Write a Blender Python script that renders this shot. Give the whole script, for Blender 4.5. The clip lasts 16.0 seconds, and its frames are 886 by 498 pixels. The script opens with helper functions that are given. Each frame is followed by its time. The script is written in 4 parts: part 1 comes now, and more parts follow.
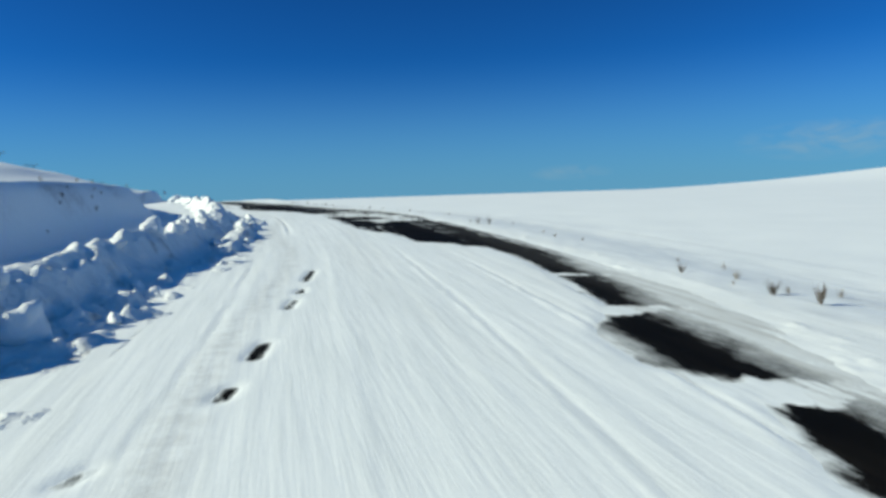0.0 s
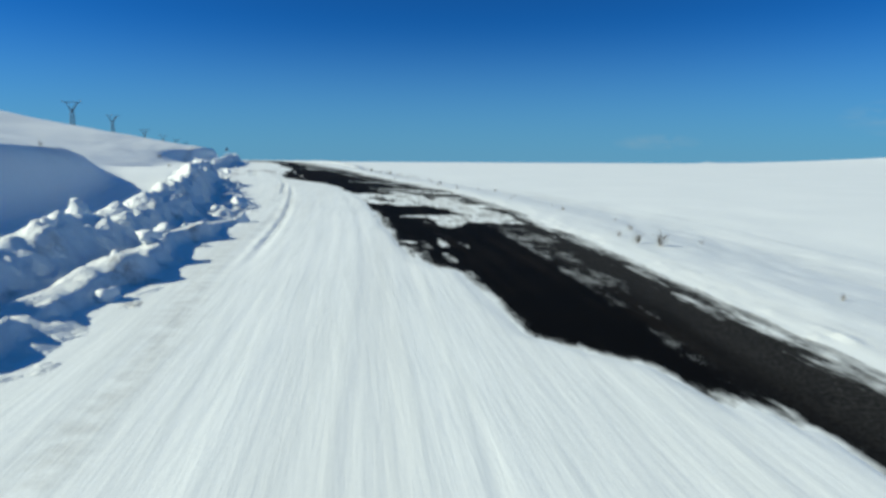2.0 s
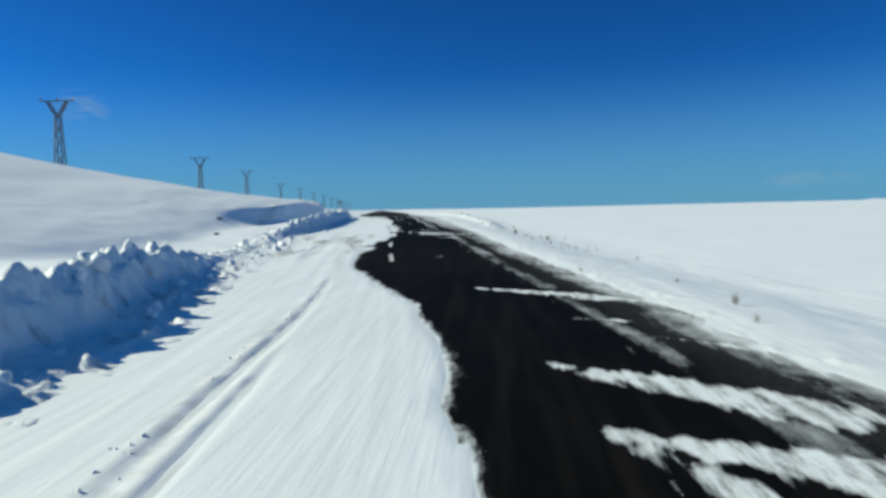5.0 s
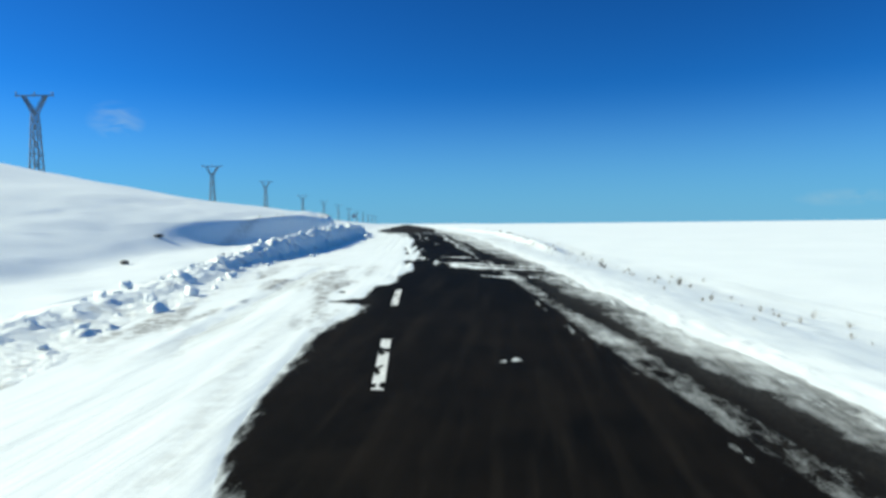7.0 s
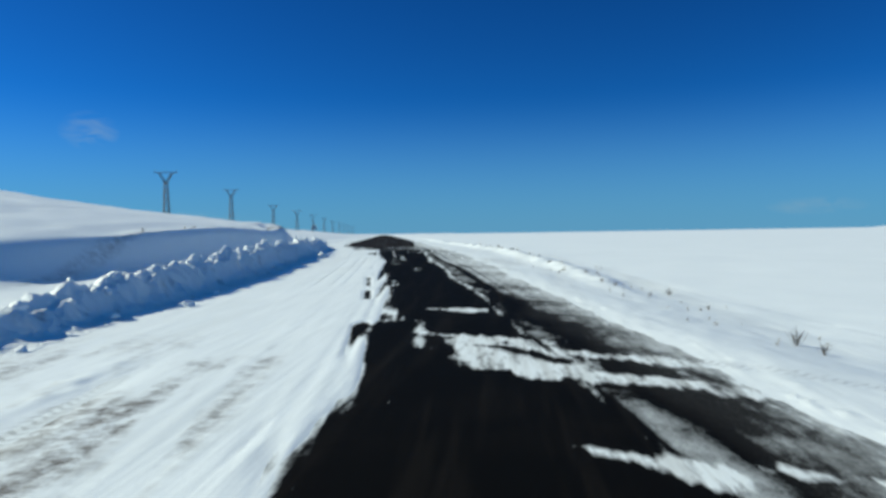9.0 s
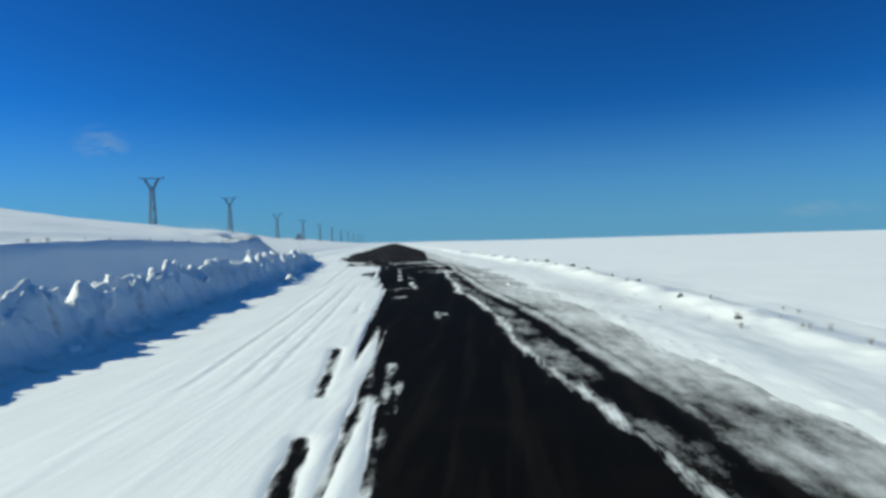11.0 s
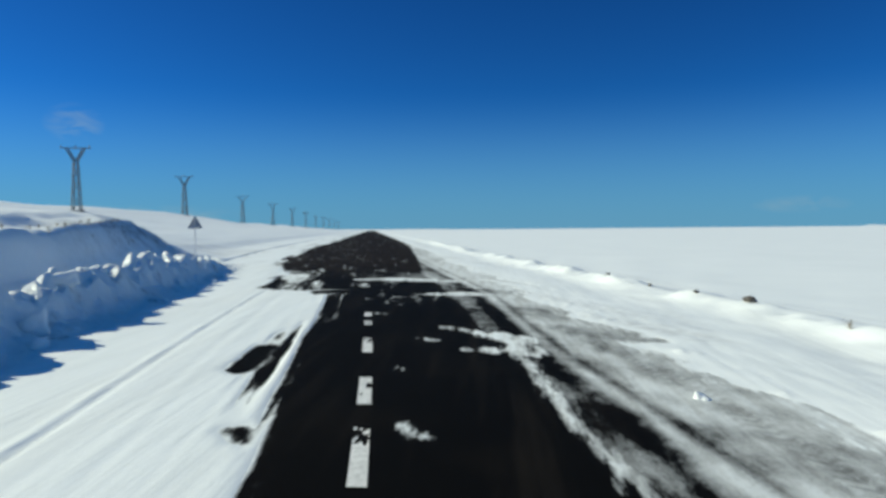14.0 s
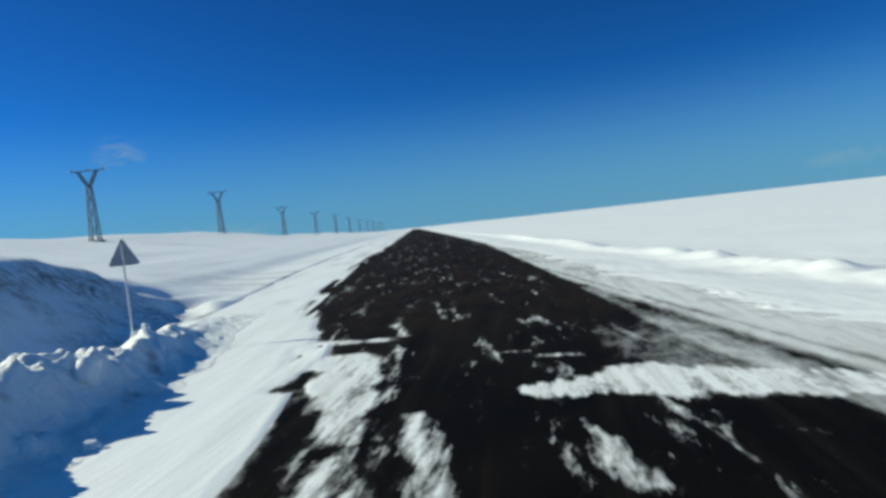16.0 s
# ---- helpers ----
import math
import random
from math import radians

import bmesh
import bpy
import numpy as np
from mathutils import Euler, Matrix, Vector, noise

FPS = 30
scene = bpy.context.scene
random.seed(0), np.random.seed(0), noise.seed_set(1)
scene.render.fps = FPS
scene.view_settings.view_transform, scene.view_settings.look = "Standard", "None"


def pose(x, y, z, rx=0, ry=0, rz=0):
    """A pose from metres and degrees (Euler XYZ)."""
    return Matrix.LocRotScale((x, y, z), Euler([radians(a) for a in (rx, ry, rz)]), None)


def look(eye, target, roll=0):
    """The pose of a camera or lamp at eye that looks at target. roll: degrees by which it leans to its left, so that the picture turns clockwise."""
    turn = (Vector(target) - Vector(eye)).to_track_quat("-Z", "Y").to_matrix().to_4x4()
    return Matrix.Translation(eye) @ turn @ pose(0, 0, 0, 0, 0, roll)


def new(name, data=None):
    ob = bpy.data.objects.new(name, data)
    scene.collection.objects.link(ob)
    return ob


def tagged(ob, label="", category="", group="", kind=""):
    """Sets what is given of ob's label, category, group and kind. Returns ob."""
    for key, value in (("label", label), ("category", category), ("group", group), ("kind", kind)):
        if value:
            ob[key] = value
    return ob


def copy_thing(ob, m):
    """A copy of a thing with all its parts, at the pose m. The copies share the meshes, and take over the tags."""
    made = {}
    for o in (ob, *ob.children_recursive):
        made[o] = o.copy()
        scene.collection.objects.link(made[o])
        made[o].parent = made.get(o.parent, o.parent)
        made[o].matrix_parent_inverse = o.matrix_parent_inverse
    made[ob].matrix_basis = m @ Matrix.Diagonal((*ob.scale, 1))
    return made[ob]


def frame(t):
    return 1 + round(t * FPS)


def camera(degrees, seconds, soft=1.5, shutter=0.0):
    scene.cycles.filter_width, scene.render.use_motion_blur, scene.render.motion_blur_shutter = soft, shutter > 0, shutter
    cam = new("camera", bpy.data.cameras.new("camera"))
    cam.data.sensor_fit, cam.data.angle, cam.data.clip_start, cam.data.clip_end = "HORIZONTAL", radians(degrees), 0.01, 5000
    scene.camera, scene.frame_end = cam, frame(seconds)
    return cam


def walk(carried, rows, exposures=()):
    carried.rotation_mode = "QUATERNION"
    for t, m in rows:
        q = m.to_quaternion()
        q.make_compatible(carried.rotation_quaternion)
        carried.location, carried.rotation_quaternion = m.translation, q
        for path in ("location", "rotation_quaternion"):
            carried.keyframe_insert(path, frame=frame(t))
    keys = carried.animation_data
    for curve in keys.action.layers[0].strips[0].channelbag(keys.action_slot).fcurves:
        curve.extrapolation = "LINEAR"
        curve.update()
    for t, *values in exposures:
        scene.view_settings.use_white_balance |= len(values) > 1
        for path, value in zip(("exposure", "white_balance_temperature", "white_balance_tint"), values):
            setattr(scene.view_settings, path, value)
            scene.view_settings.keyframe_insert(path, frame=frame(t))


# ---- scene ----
cam = camera(65.0, 16.0, soft=3.3)
PATH = [
    (0, (4.599, 18.169, 2.173), (5.108, 20.303, 2.008), -1.9),
    (0.5, (5.341, 21.427, 2.321), (5.795, 23.570, 2.112), -1.9),
    (1, (5.919, 24.984, 2.426), (6.310, 27.143, 2.252), 0.3),
    (1.5, (6.498, 28.763, 2.552), (6.826, 30.931, 2.378), 0.1),
    (2, (6.996, 32.619, 2.710), (7.267, 34.785, 2.437), 0.3),
    (2.5, (7.396, 36.479, 2.801), (7.591, 38.663, 2.615), -1.4),
    (3, (7.528, 40.608, 3.010), (7.712, 42.790, 2.798), 0.9),
    (3.5, (7.687, 44.880, 3.157), (7.783, 47.070, 2.962), 0.4),
    (4, (7.477, 49.363, 3.241), (7.436, 51.556, 3.083), -0.3),
    (4.5, (7.237, 53.866, 3.378), (7.137, 56.058, 3.218), -1.9),
    (5, (6.892, 58.440, 3.493), (6.742, 60.631, 3.367), -1.3),
    (5.2, (6.707, 60.237, 3.540), (6.536, 62.427, 3.416), -1.0),
    (7.3, (4.628, 78.142, 3.686), (4.396, 80.328, 3.616), -0.6),
    (7.5, (4.409, 79.852, 3.729), (4.210, 82.042, 3.666), -0.5),
    (8, (3.896, 84.127, 3.787), (3.754, 86.321, 3.757), -0.6),
    (8.5, (3.405, 88.398, 3.870), (3.259, 90.594, 3.839), -0.2),
    (9, (2.857, 92.740, 3.951), (2.694, 94.933, 3.902), -0.9),
    (9.5, (2.325, 97.084, 4.071), (2.146, 99.275, 4.029), -1.2),
    (9.7, (2.104, 98.770, 4.116), (1.917, 100.962, 4.080), -2.7),
    (12, (-0.402, 117.702, 4.133), (-0.585, 119.895, 4.110), -0.4),
    (12.5, (-0.934, 121.926, 4.224), (-1.040, 124.123, 4.182), -1.9),
    (13, (-1.550, 126.310, 4.301), (-1.640, 128.508, 4.240), -4.4),
    (13.5, (-2.286, 130.668, 4.367), (-2.376, 132.866, 4.325), -3.0),
    (14, (-3.046, 135.068, 4.489), (-3.170, 137.263, 4.426), -0.5),
    (14.5, (-4.093, 139.388, 4.613), (-4.293, 141.577, 4.523), -3.5),
    (15, (-5.311, 143.809, 4.716), (-5.542, 145.994, 4.630), -4.0),
    (15.5, (-6.559, 148.530, 4.708), (-6.820, 150.713, 4.634), -6.2),
    (16, (-7.783, 153.180, 4.732), (-8.050, 155.363, 4.656), -6.4),
]
# the clip's camera brightens for a moment after the bend
EXPOSURE = [(0, 0.0, 6600, 0), (5.2, 0.0, 6600, 0), (6.6, 0.40, 6700, -1), (7.5, 0.47, 6750, -3), (8.0, 0.38, 6750, -3), (8.5, 0.06, 6500, 0), (9.0, 0.0, 6350, 0), (9.7, 0.0, 6300, 0), (12.0, 0.0, 6700, 0), (16, 0.0, 6700, 0)]
walk(cam, [(t, look(eye, target, roll)) for t, eye, target, roll in PATH], EXPOSURE)

# ---- light ----
SUN_ELEVATION, SUN_AZIMUTH = 29.5, 274.0  # degrees; azimuth clockwise from +y: the sun stands over the left verge

world = bpy.data.worlds.new("winter_sky")
scene.world = world
world.use_nodes = True
wt = world.node_tree
wt.nodes.clear()


def wnode(kind, **inputs):
    n = wt.nodes.new(kind)
    for k, v in inputs.items():
        n.inputs[k].default_value = v
    return n


sky = wnode("ShaderNodeTexSky")
sky.sky_type = "NISHITA"
sky.sun_disc = False
sky.sun_elevation = radians(SUN_ELEVATION)
sky.sun_rotation = radians(SUN_AZIMUTH)
sky.altitude = 2200
sky.air_density = 1.0
sky.dust_density = 0.2
sky.ozone_density = 2.0
background = wnode("ShaderNodeBackground", Strength=0.064)
deep = wnode("ShaderNodeGamma", Gamma=1.35)
wt.links.new(sky.outputs["Color"], deep.inputs["Color"])
tint = wt.nodes.new("ShaderNodeVectorMath")
tint.operation = "MULTIPLY"
wt.links.new(deep.outputs["Color"], tint.inputs[0])
tint.inputs[1].default_value = (0.078, 0.385, 0.755)
# thin wisps of cloud low over the horizon, plus a windscreen reflection painted alike
coord = wnode("ShaderNodeTexCoord")


def wisp(azimuth, elevation, wide, high, seed):
    a, e = radians(azimuth), radians(elevation)
    axis = Vector((math.sin(a) * math.cos(e), math.cos(a) * math.cos(e), math.sin(e)))
    side = Vector((math.cos(a), -math.sin(a), 0))
    up = side.cross(axis)
    parts = []
    for v, size in ((side, wide), (up, high)):
        d = wt.nodes.new("ShaderNodeVectorMath")
        d.operation = "DOT_PRODUCT"
        wt.links.new(coord.outputs["Generated"], d.inputs[0])
        d.inputs[1].default_value = v
        s = wt.nodes.new("ShaderNodeMath")
        s.operation = "MULTIPLY_ADD"
        wt.links.new(d.outputs["Value"], s.inputs[0])
        s.inputs[1].default_value = 1 / radians(size)
        s.inputs[2].default_value = -axis.dot(v) / radians(size)
        p = wt.nodes.new("ShaderNodeMath")
        p.operation = "POWER"
        q = wt.nodes.new("ShaderNodeMath")
        q.operation = "ABSOLUTE"
        wt.links.new(s.outputs[0], q.inputs[0])
        wt.links.new(q.outputs[0], p.inputs[0])
        p.inputs[1].default_value = 2
        parts.append(p)
    front = wt.nodes.new("ShaderNodeVectorMath")
    front.operation = "DOT_PRODUCT"
    wt.links.new(coord.outputs["Generated"], front.inputs[0])
    front.inputs[1].default_value = axis
    add = wt.nodes.new("ShaderNodeMath")
    add.operation = "ADD"
    wt.links.new(parts[0].outputs[0], add.inputs[0])
    wt.links.new(parts[1].outputs[0], add.inputs[1])
    fall = wnode("ShaderNodeMapRange")
    wt.links.new(add.outputs[0], fall.inputs["Value"])
    fall.inputs["From Min"].default_value, fall.inputs["From Max"].default_value = 1.0, 0.0
    tex = wnode("ShaderNodeTexNoise", Scale=22.0, Detail=5.0, Distortion=0.9)
    shift = wt.nodes.new("ShaderNodeMapping")
    shift.inputs["Location"].default_value = (seed, seed * 2, 0)
    shift.inputs["Scale"].default_value = (1, 1, 2.5)
    wt.links.new(coord.outputs["Generated"], shift.inputs["Vector"])
    wt.links.new(shift.outputs["Vector"], tex.inputs["Vector"])
    edge = wnode("ShaderNodeMapRange")
    wt.links.new(tex.outputs["Fac"], edge.inputs["Value"])
    edge.inputs["From Min"].default_value, edge.inputs["From Max"].default_value = 0.38, 0.72
    m = wt.nodes.new("ShaderNodeMath")
    m.operation = "MULTIPLY"
    wt.links.new(fall.outputs["Result"], m.inputs[0])
    wt.links.new(edge.outputs["Result"], m.inputs[1])
    keep = wt.nodes.new("ShaderNodeMath")
    keep.operation = "GREATER_THAN"
    wt.links.new(front.outputs["Value"], keep.inputs[0])
    keep.inputs[1].default_value = 0.0
    m2 = wt.nodes.new("ShaderNodeMath")
    m2.operation = "MULTIPLY"
    wt.links.new(m.outputs[0], m2.inputs[0])
    wt.links.new(keep.outputs[0], m2.inputs[1])
    return m2.outputs[0]


# paler air low over the horizon
rise_ = wt.nodes.new("ShaderNodeSeparateXYZ")
wt.links.new(coord.outputs["Generated"], rise_.inputs[0])
low = wnode("ShaderNodeMapRange")
low.interpolation_type = "SMOOTHSTEP"
wt.links.new(rise_.outputs["Z"], low.inputs["Value"])
for k_, v_ in (("From Min", -0.02), ("From Max", 0.20), ("To Min", 0.85), ("To Max", 0.0)):
    low.inputs[k_].default_value = v_
air = wt.nodes.new("ShaderNodeMix")
air.data_type = "RGBA"
wt.links.new(low.outputs["Result"], air.inputs["Factor"])
wt.links.new(tint.outputs["Vector"], air.inputs[6])
air.inputs[7].default_value = (2.05, 4.9, 8.4, 1)
# even blue overhead
high_ = wnode("ShaderNodeMapRange")
high_.interpolation_type = "SMOOTHSTEP"
wt.links.new(rise_.outputs["Z"], high_.inputs["Value"])
for k_, v_ in (("From Min", 0.30), ("From Max", 0.65), ("To Min", 0.0), ("To Max", 0.8)):
    high_.inputs[k_].default_value = v_
dome = wt.nodes.new("ShaderNodeMix")
dome.data_type = "RGBA"
wt.links.new(high_.outputs["Result"], dome.inputs["Factor"])
wt.links.new(air.outputs[2], dome.inputs[6])
dome.inputs[7].default_value = (0.3, 1.7, 5.0, 1)
colour = dome.outputs[2]
# the first, at -31 degrees, is a windscreen reflection painted into the sky
for az, el, wide, high, seed, thick in ((-31.0, 7.9, 2.1, 1.5, 3.0, 0.5), (43.0, 3.2, 7.0, 1.6, 8.0, 0.5), (-28.0, 1.2, 10.0, 0.9, 1.0, 0.35), (24.0, 1.6, 3.5, 0.7, 5.0, 0.4)):
    mix = wt.nodes.new("ShaderNodeMix")
    mix.data_type = "RGBA"
    lim = wt.nodes.new("ShaderNodeMath")
    lim.operation = "MULTIPLY"
    wt.links.new(wisp(az, el, wide, high, seed), lim.inputs[0])
    lim.inputs[1].default_value = thick
    wt.links.new(lim.outputs[0], mix.inputs["Factor"])
    wt.links.new(colour, mix.inputs[6])
    mix.inputs[7].default_value = (5.0, 6.5, 7.6, 1)
    colour = mix.outputs[2]
wt.links.new(colour, background.inputs["Color"])
out = wt.nodes.new("ShaderNodeOutputWorld")
wt.links.new(background.outputs[0], out.inputs["Surface"])

sun = new("sun", bpy.data.lights.new("sun", "SUN"))
sun.data.energy, sun.data.angle, sun.data.color = 5.6, radians(0.53), (1.0, 0.955, 0.78)
se, sa = radians(SUN_ELEVATION), radians(SUN_AZIMUTH)
sun.matrix_world = look((50 * math.sin(sa) * math.cos(se), 50 * math.cos(sa) * math.cos(se), 50 * math.sin(se)), (0, 0, 0))

# ---- materials ----


class Nodes:
    """A node material with a Principled shader."""

    def __init__(self, name):
        self.mat = bpy.data.materials.new(name)
        self.mat.use_nodes = True
        self.tree = self.mat.node_tree
        self.bsdf = self.tree.nodes["Principled BSDF"]
        self.pos = self.add("ShaderNodeTexCoord").outputs["Object"]

    def add(self, kind, **inputs):
        n = self.tree.nodes.new(kind)
        for k, v in inputs.items():
            n.inputs[k].default_value = v
        return n

    def link(self, a, b):
        self.tree.links.new(a, b)

    def noise(self, scale, detail=4.0, rough=0.55, stretch=(1, 1, 1)):
        m = self.add("ShaderNodeMapping")
        m.inputs["Scale"].default_value = stretch
        self.link(self.pos, m.inputs["Vector"])
        n = self.add("ShaderNodeTexNoise", Scale=scale, Detail=detail, Roughness=rough)
        self.link(m.outputs["Vector"], n.inputs["Vector"])
        return n.outputs["Fac"]

    def ramp(self, fac, *stops):
        r = self.add("ShaderNodeValToRGB")
        self.link(fac, r.inputs["Fac"])
        e = r.color_ramp.elements
        while len(e) < len(stops):
            e.new(0.5)
        for el, (p, c) in zip(e, stops):
            el.position, el.color = p, (*c, 1) if len(c) == 3 else c
        return r.outputs["Color"]

    def map(self, fac, a, b, c=0.0, d=1.0):
        m = self.add("ShaderNodeMapRange")
        self.link(fac, m.inputs["Value"])
        for k, v in zip(("From Min", "From Max", "To Min", "To Max"), (a, b, c, d)):
            m.inputs[k].default_value = v
        return m.outputs["Result"]

    def math(self, op, a, b):
        m = self.add("ShaderNodeMath")
        m.operation = op
        for i, v in enumerate((a, b)):
            if isinstance(v, (int, float)):
                m.inputs[i].default_value = v
            else:
                self.link(v, m.inputs[i])
        return m.outputs[0]

    def mix(self, fac, a, b):
        m = self.add("ShaderNodeMix")
        m.data_type = "RGBA"
        if isinstance(fac, (int, float)):
            m.inputs["Factor"].default_value = fac
        else:
            self.link(fac, m.inputs["Factor"])
        for i, v in ((6, a), (7, b)):
            if isinstance(v, tuple):
                m.inputs[i].default_value = (*v, 1)
            else:
                self.link(v, m.inputs[i])
        return m.outputs[2]

    def attribute(self, name):
        a = self.add("ShaderNodeAttribute")
        a.attribute_name = name
        return a.outputs["Fac"]

    def bump(self, height, strength, distance):
        b = self.add("ShaderNodeBump", Strength=strength, Distance=distance)
        self.link(height, b.inputs["Height"])
        self.link(b.outputs["Normal"], self.bsdf.inputs["Normal"])

    def done(self, colour, roughness, metal=0.0):
        for k, v in (("Base Color", colour), ("Roughness", roughness), ("Metallic", metal)):
            if isinstance(v, tuple):
                self.bsdf.inputs[k].default_value = (*v, 1)
            elif isinstance(v, (int, float)):
                self.bsdf.inputs[k].default_value = v
            else:
                self.link(v, self.bsdf.inputs[k])
        return self.mat


def snow_material(name, tracks=False, lumps=False):
    n = Nodes(name)
    big = n.noise(0.25, 4.0)
    fine = n.noise(9.0, 6.0, 0.65)
    col = n.ramp(big, (0.3, (0.76, 0.80, 0.815)), (0.7, (0.81, 0.845, 0.855)))
    col = n.mix(n.map(fine, 0.45, 0.75, 0.0, 0.2), col, (0.69, 0.74, 0.77))
    height = fine
    if tracks:
        streak = n.noise(7.0, 5.0, 0.6, (1.0, 0.035, 1.0))
        col = n.mix(n.map(streak, 0.46, 0.70, 0.0, 0.38), col, (0.62, 0.66, 0.67))
        broad = n.noise(0.9, 3.0, 0.5, (1.0, 0.06, 1.0))
        col = n.mix(n.map(broad, 0.5, 0.75, 0.0, 0.35), col, (0.62, 0.64, 0.63))
        height = n.math("ADD", n.math("MULTIPLY", streak, 1.6), n.math("MULTIPLY", fine, 0.4))
    dirt = n.math("MULTIPLY", n.attribute("dirt"), n.map(n.noise(3.5, 6.0, 0.7), 0.38, 0.62))
    col = n.mix(dirt, col, (0.11, 0.092, 0.072))
    if tracks:
        axes = n.add("ShaderNodeSeparateXYZ")
        n.link(n.pos, axes.inputs[0])
        fold = n.math("PINGPONG", n.math("ADD", axes.outputs["X"], n.math("MULTIPLY", axes.outputs["Y"], 0.12)), 0.14)
        lug = n.math("SINE", n.math("MULTIPLY", n.math("ADD", axes.outputs["Y"], n.math("MULTIPLY", fold, 0.9)), 30.0), 0.0)
        print_ = n.math("MULTIPLY", n.attribute("tread"), n.map(n.math("ADD", lug, n.map(fine, 0.3, 0.7, -0.9, 0.9)), 0.0, 0.8))
        col = n.mix(n.math("MULTIPLY", print_, 0.75), col, (0.20, 0.20, 0.20))
    if lumps:
        height = n.math("ADD", n.math("MULTIPLY", n.noise(2.6, 6.0, 0.62), 2.4), n.math("MULTIPLY", fine, 0.6))
        n.bump(height, 0.8, 0.07)
    else:
        n.bump(height, 0.35, 0.018)
    return n.done(col, 0.62)


snow_field = snow_material("field_snow")
snow_packed = snow_material("packed_snow", tracks=True)
snow_heap = snow_material("ploughed_snow", lumps=True)


def asphalt_material():
    n = Nodes("asphalt")
    grain = n.noise(60.0, 3.0, 0.7)
    patch = n.noise(0.7, 4.0)
    col = n.ramp(grain, (0.3, (0.0018, 0.0018, 0.0018)), (0.75, (0.0058, 0.0055, 0.005)))
    col = n.mix(n.map(patch, 0.5, 0.75, 0.0, 0.3), col, (0.012, 0.0098, 0.0075))
    worn = n.noise(3.2, 5.0, 0.62, (1.0, 0.05, 1.0))
    col = n.mix(n.map(worn, 0.5, 0.72, 0.0, 0.6), col, (0.016, 0.0135, 0.011))
    gravel = n.ramp(n.noise(26.0, 4.0, 0.7), (0.35, (0.006, 0.006, 0.006)), (0.7, (0.045, 0.044, 0.042)))
    col = n.mix(n.attribute("gravel"), col, gravel)
    col = n.mix(n.math("MULTIPLY", n.attribute("mud"), n.map(n.noise(2.2, 5.0, 0.65, (1.0, 0.3, 1.0)), 0.3, 0.7)), col, (0.040, 0.029, 0.020))
    streak = n.noise(4.5, 6.0, 0.66, (1.0, 0.14, 1.0))
    spots = n.noise(11.0, 5.0, 0.66, (1.0, 0.35, 1.0))
    both = n.math("ADD", n.math("MULTIPLY", streak, 0.72), n.math("MULTIPLY", spots, 0.28))
    speck = n.noise(34.0, 3.0, 0.75)
    lace = n.noise(3.6, 7.0, 0.72, (1.0, 0.45, 1.0))
    grains = n.math("ADD", n.math("MULTIPLY", both, 0.35), n.math("ADD", n.math("MULTIPLY", lace, 0.45), n.math("MULTIPLY", speck, 0.2)))
    spread = n.math("MULTIPLY", n.math("SUBTRACT", grains, 0.5), 2.6)
    powder = n.map(n.math("ADD", spread, n.math("MULTIPLY", n.attribute("dust"), 1.2)), 0.37, 1.25, 0.0, 0.85)
    sheet_ = n.map(n.math("ADD", n.attribute("cover"), n.math("MULTIPLY", n.math("SUBTRACT", both, 0.5), 1.9)), -0.20, 0.15)
    axes = n.add("ShaderNodeSeparateXYZ")
    n.link(n.pos, axes.inputs[0])
    fold = n.math("PINGPONG", n.math("ADD", axes.outputs["X"], n.math("MULTIPLY", axes.outputs["Y"], 0.12)), 0.14)
    lug = n.math("SINE", n.math("MULTIPLY", n.math("ADD", axes.outputs["Y"], n.math("MULTIPLY", fold, 0.9)), 30.0), 0.0)
    print_ = n.math("MULTIPLY", n.attribute("tread"), n.map(n.math("ADD", lug, n.map(spots, 0.3, 0.7, -0.9, 0.9)), 0.0, 0.8))
    white = n.math("MULTIPLY", n.math("MAXIMUM", powder, sheet_), n.math("SUBTRACT", 1.0, n.math("MULTIPLY", print_, 0.8)))
    film = n.mix(n.map(n.noise(6.0, 5.0, 0.6, (1.0, 0.05, 1.0)), 0.42, 0.68, 0.0, 0.7), (0.76, 0.80, 0.815), (0.50, 0.51, 0.50))
    col = n.mix(white, col, film)
    rough = n.map(white, 0.0, 1.0, 0.75, 0.62)
    n.bump(n.math("ADD", grain, n.math("MULTIPLY", white, 0.7)), 0.5, 0.012)
    n.bsdf.inputs["Specular IOR Level"].default_value = 0.02
    return n.done(col, rough)


asphalt = asphalt_material()


def plain_material(name, low, high, rough, scale=8.0, metal=0.0, stretch=(1, 1, 1)):
    n = Nodes(name)
    f = n.noise(scale, 5.0, 0.65, stretch)
    n.bump(f, 0.4, 0.01)
    return n.done(n.ramp(f, (0.3, low), (0.7, high)), rough, metal)


steel = plain_material("weathered_galvanised_steel", (0.10, 0.11, 0.12), (0.19, 0.20, 0.21), 0.55, 6.0, 0.6)
concrete = plain_material("footing_concrete", (0.16, 0.15, 0.14), (0.28, 0.27, 0.25), 0.85, 5.0)
sign_metal = plain_material("sign_back_metal", (0.30, 0.31, 0.33), (0.42, 0.43, 0.45), 0.5, 5.0, 0.3)
post_metal = plain_material("galvanised_post", (0.60, 0.61, 0.62), (0.76, 0.77, 0.78), 0.55, 5.0, 0.1)
straw = plain_material("dry_grass", (0.13, 0.11, 0.085), (0.30, 0.26, 0.20), 0.8, 20.0)
twig = plain_material("dark_twig", (0.05, 0.04, 0.03), (0.13, 0.10, 0.07), 0.85, 20.0)
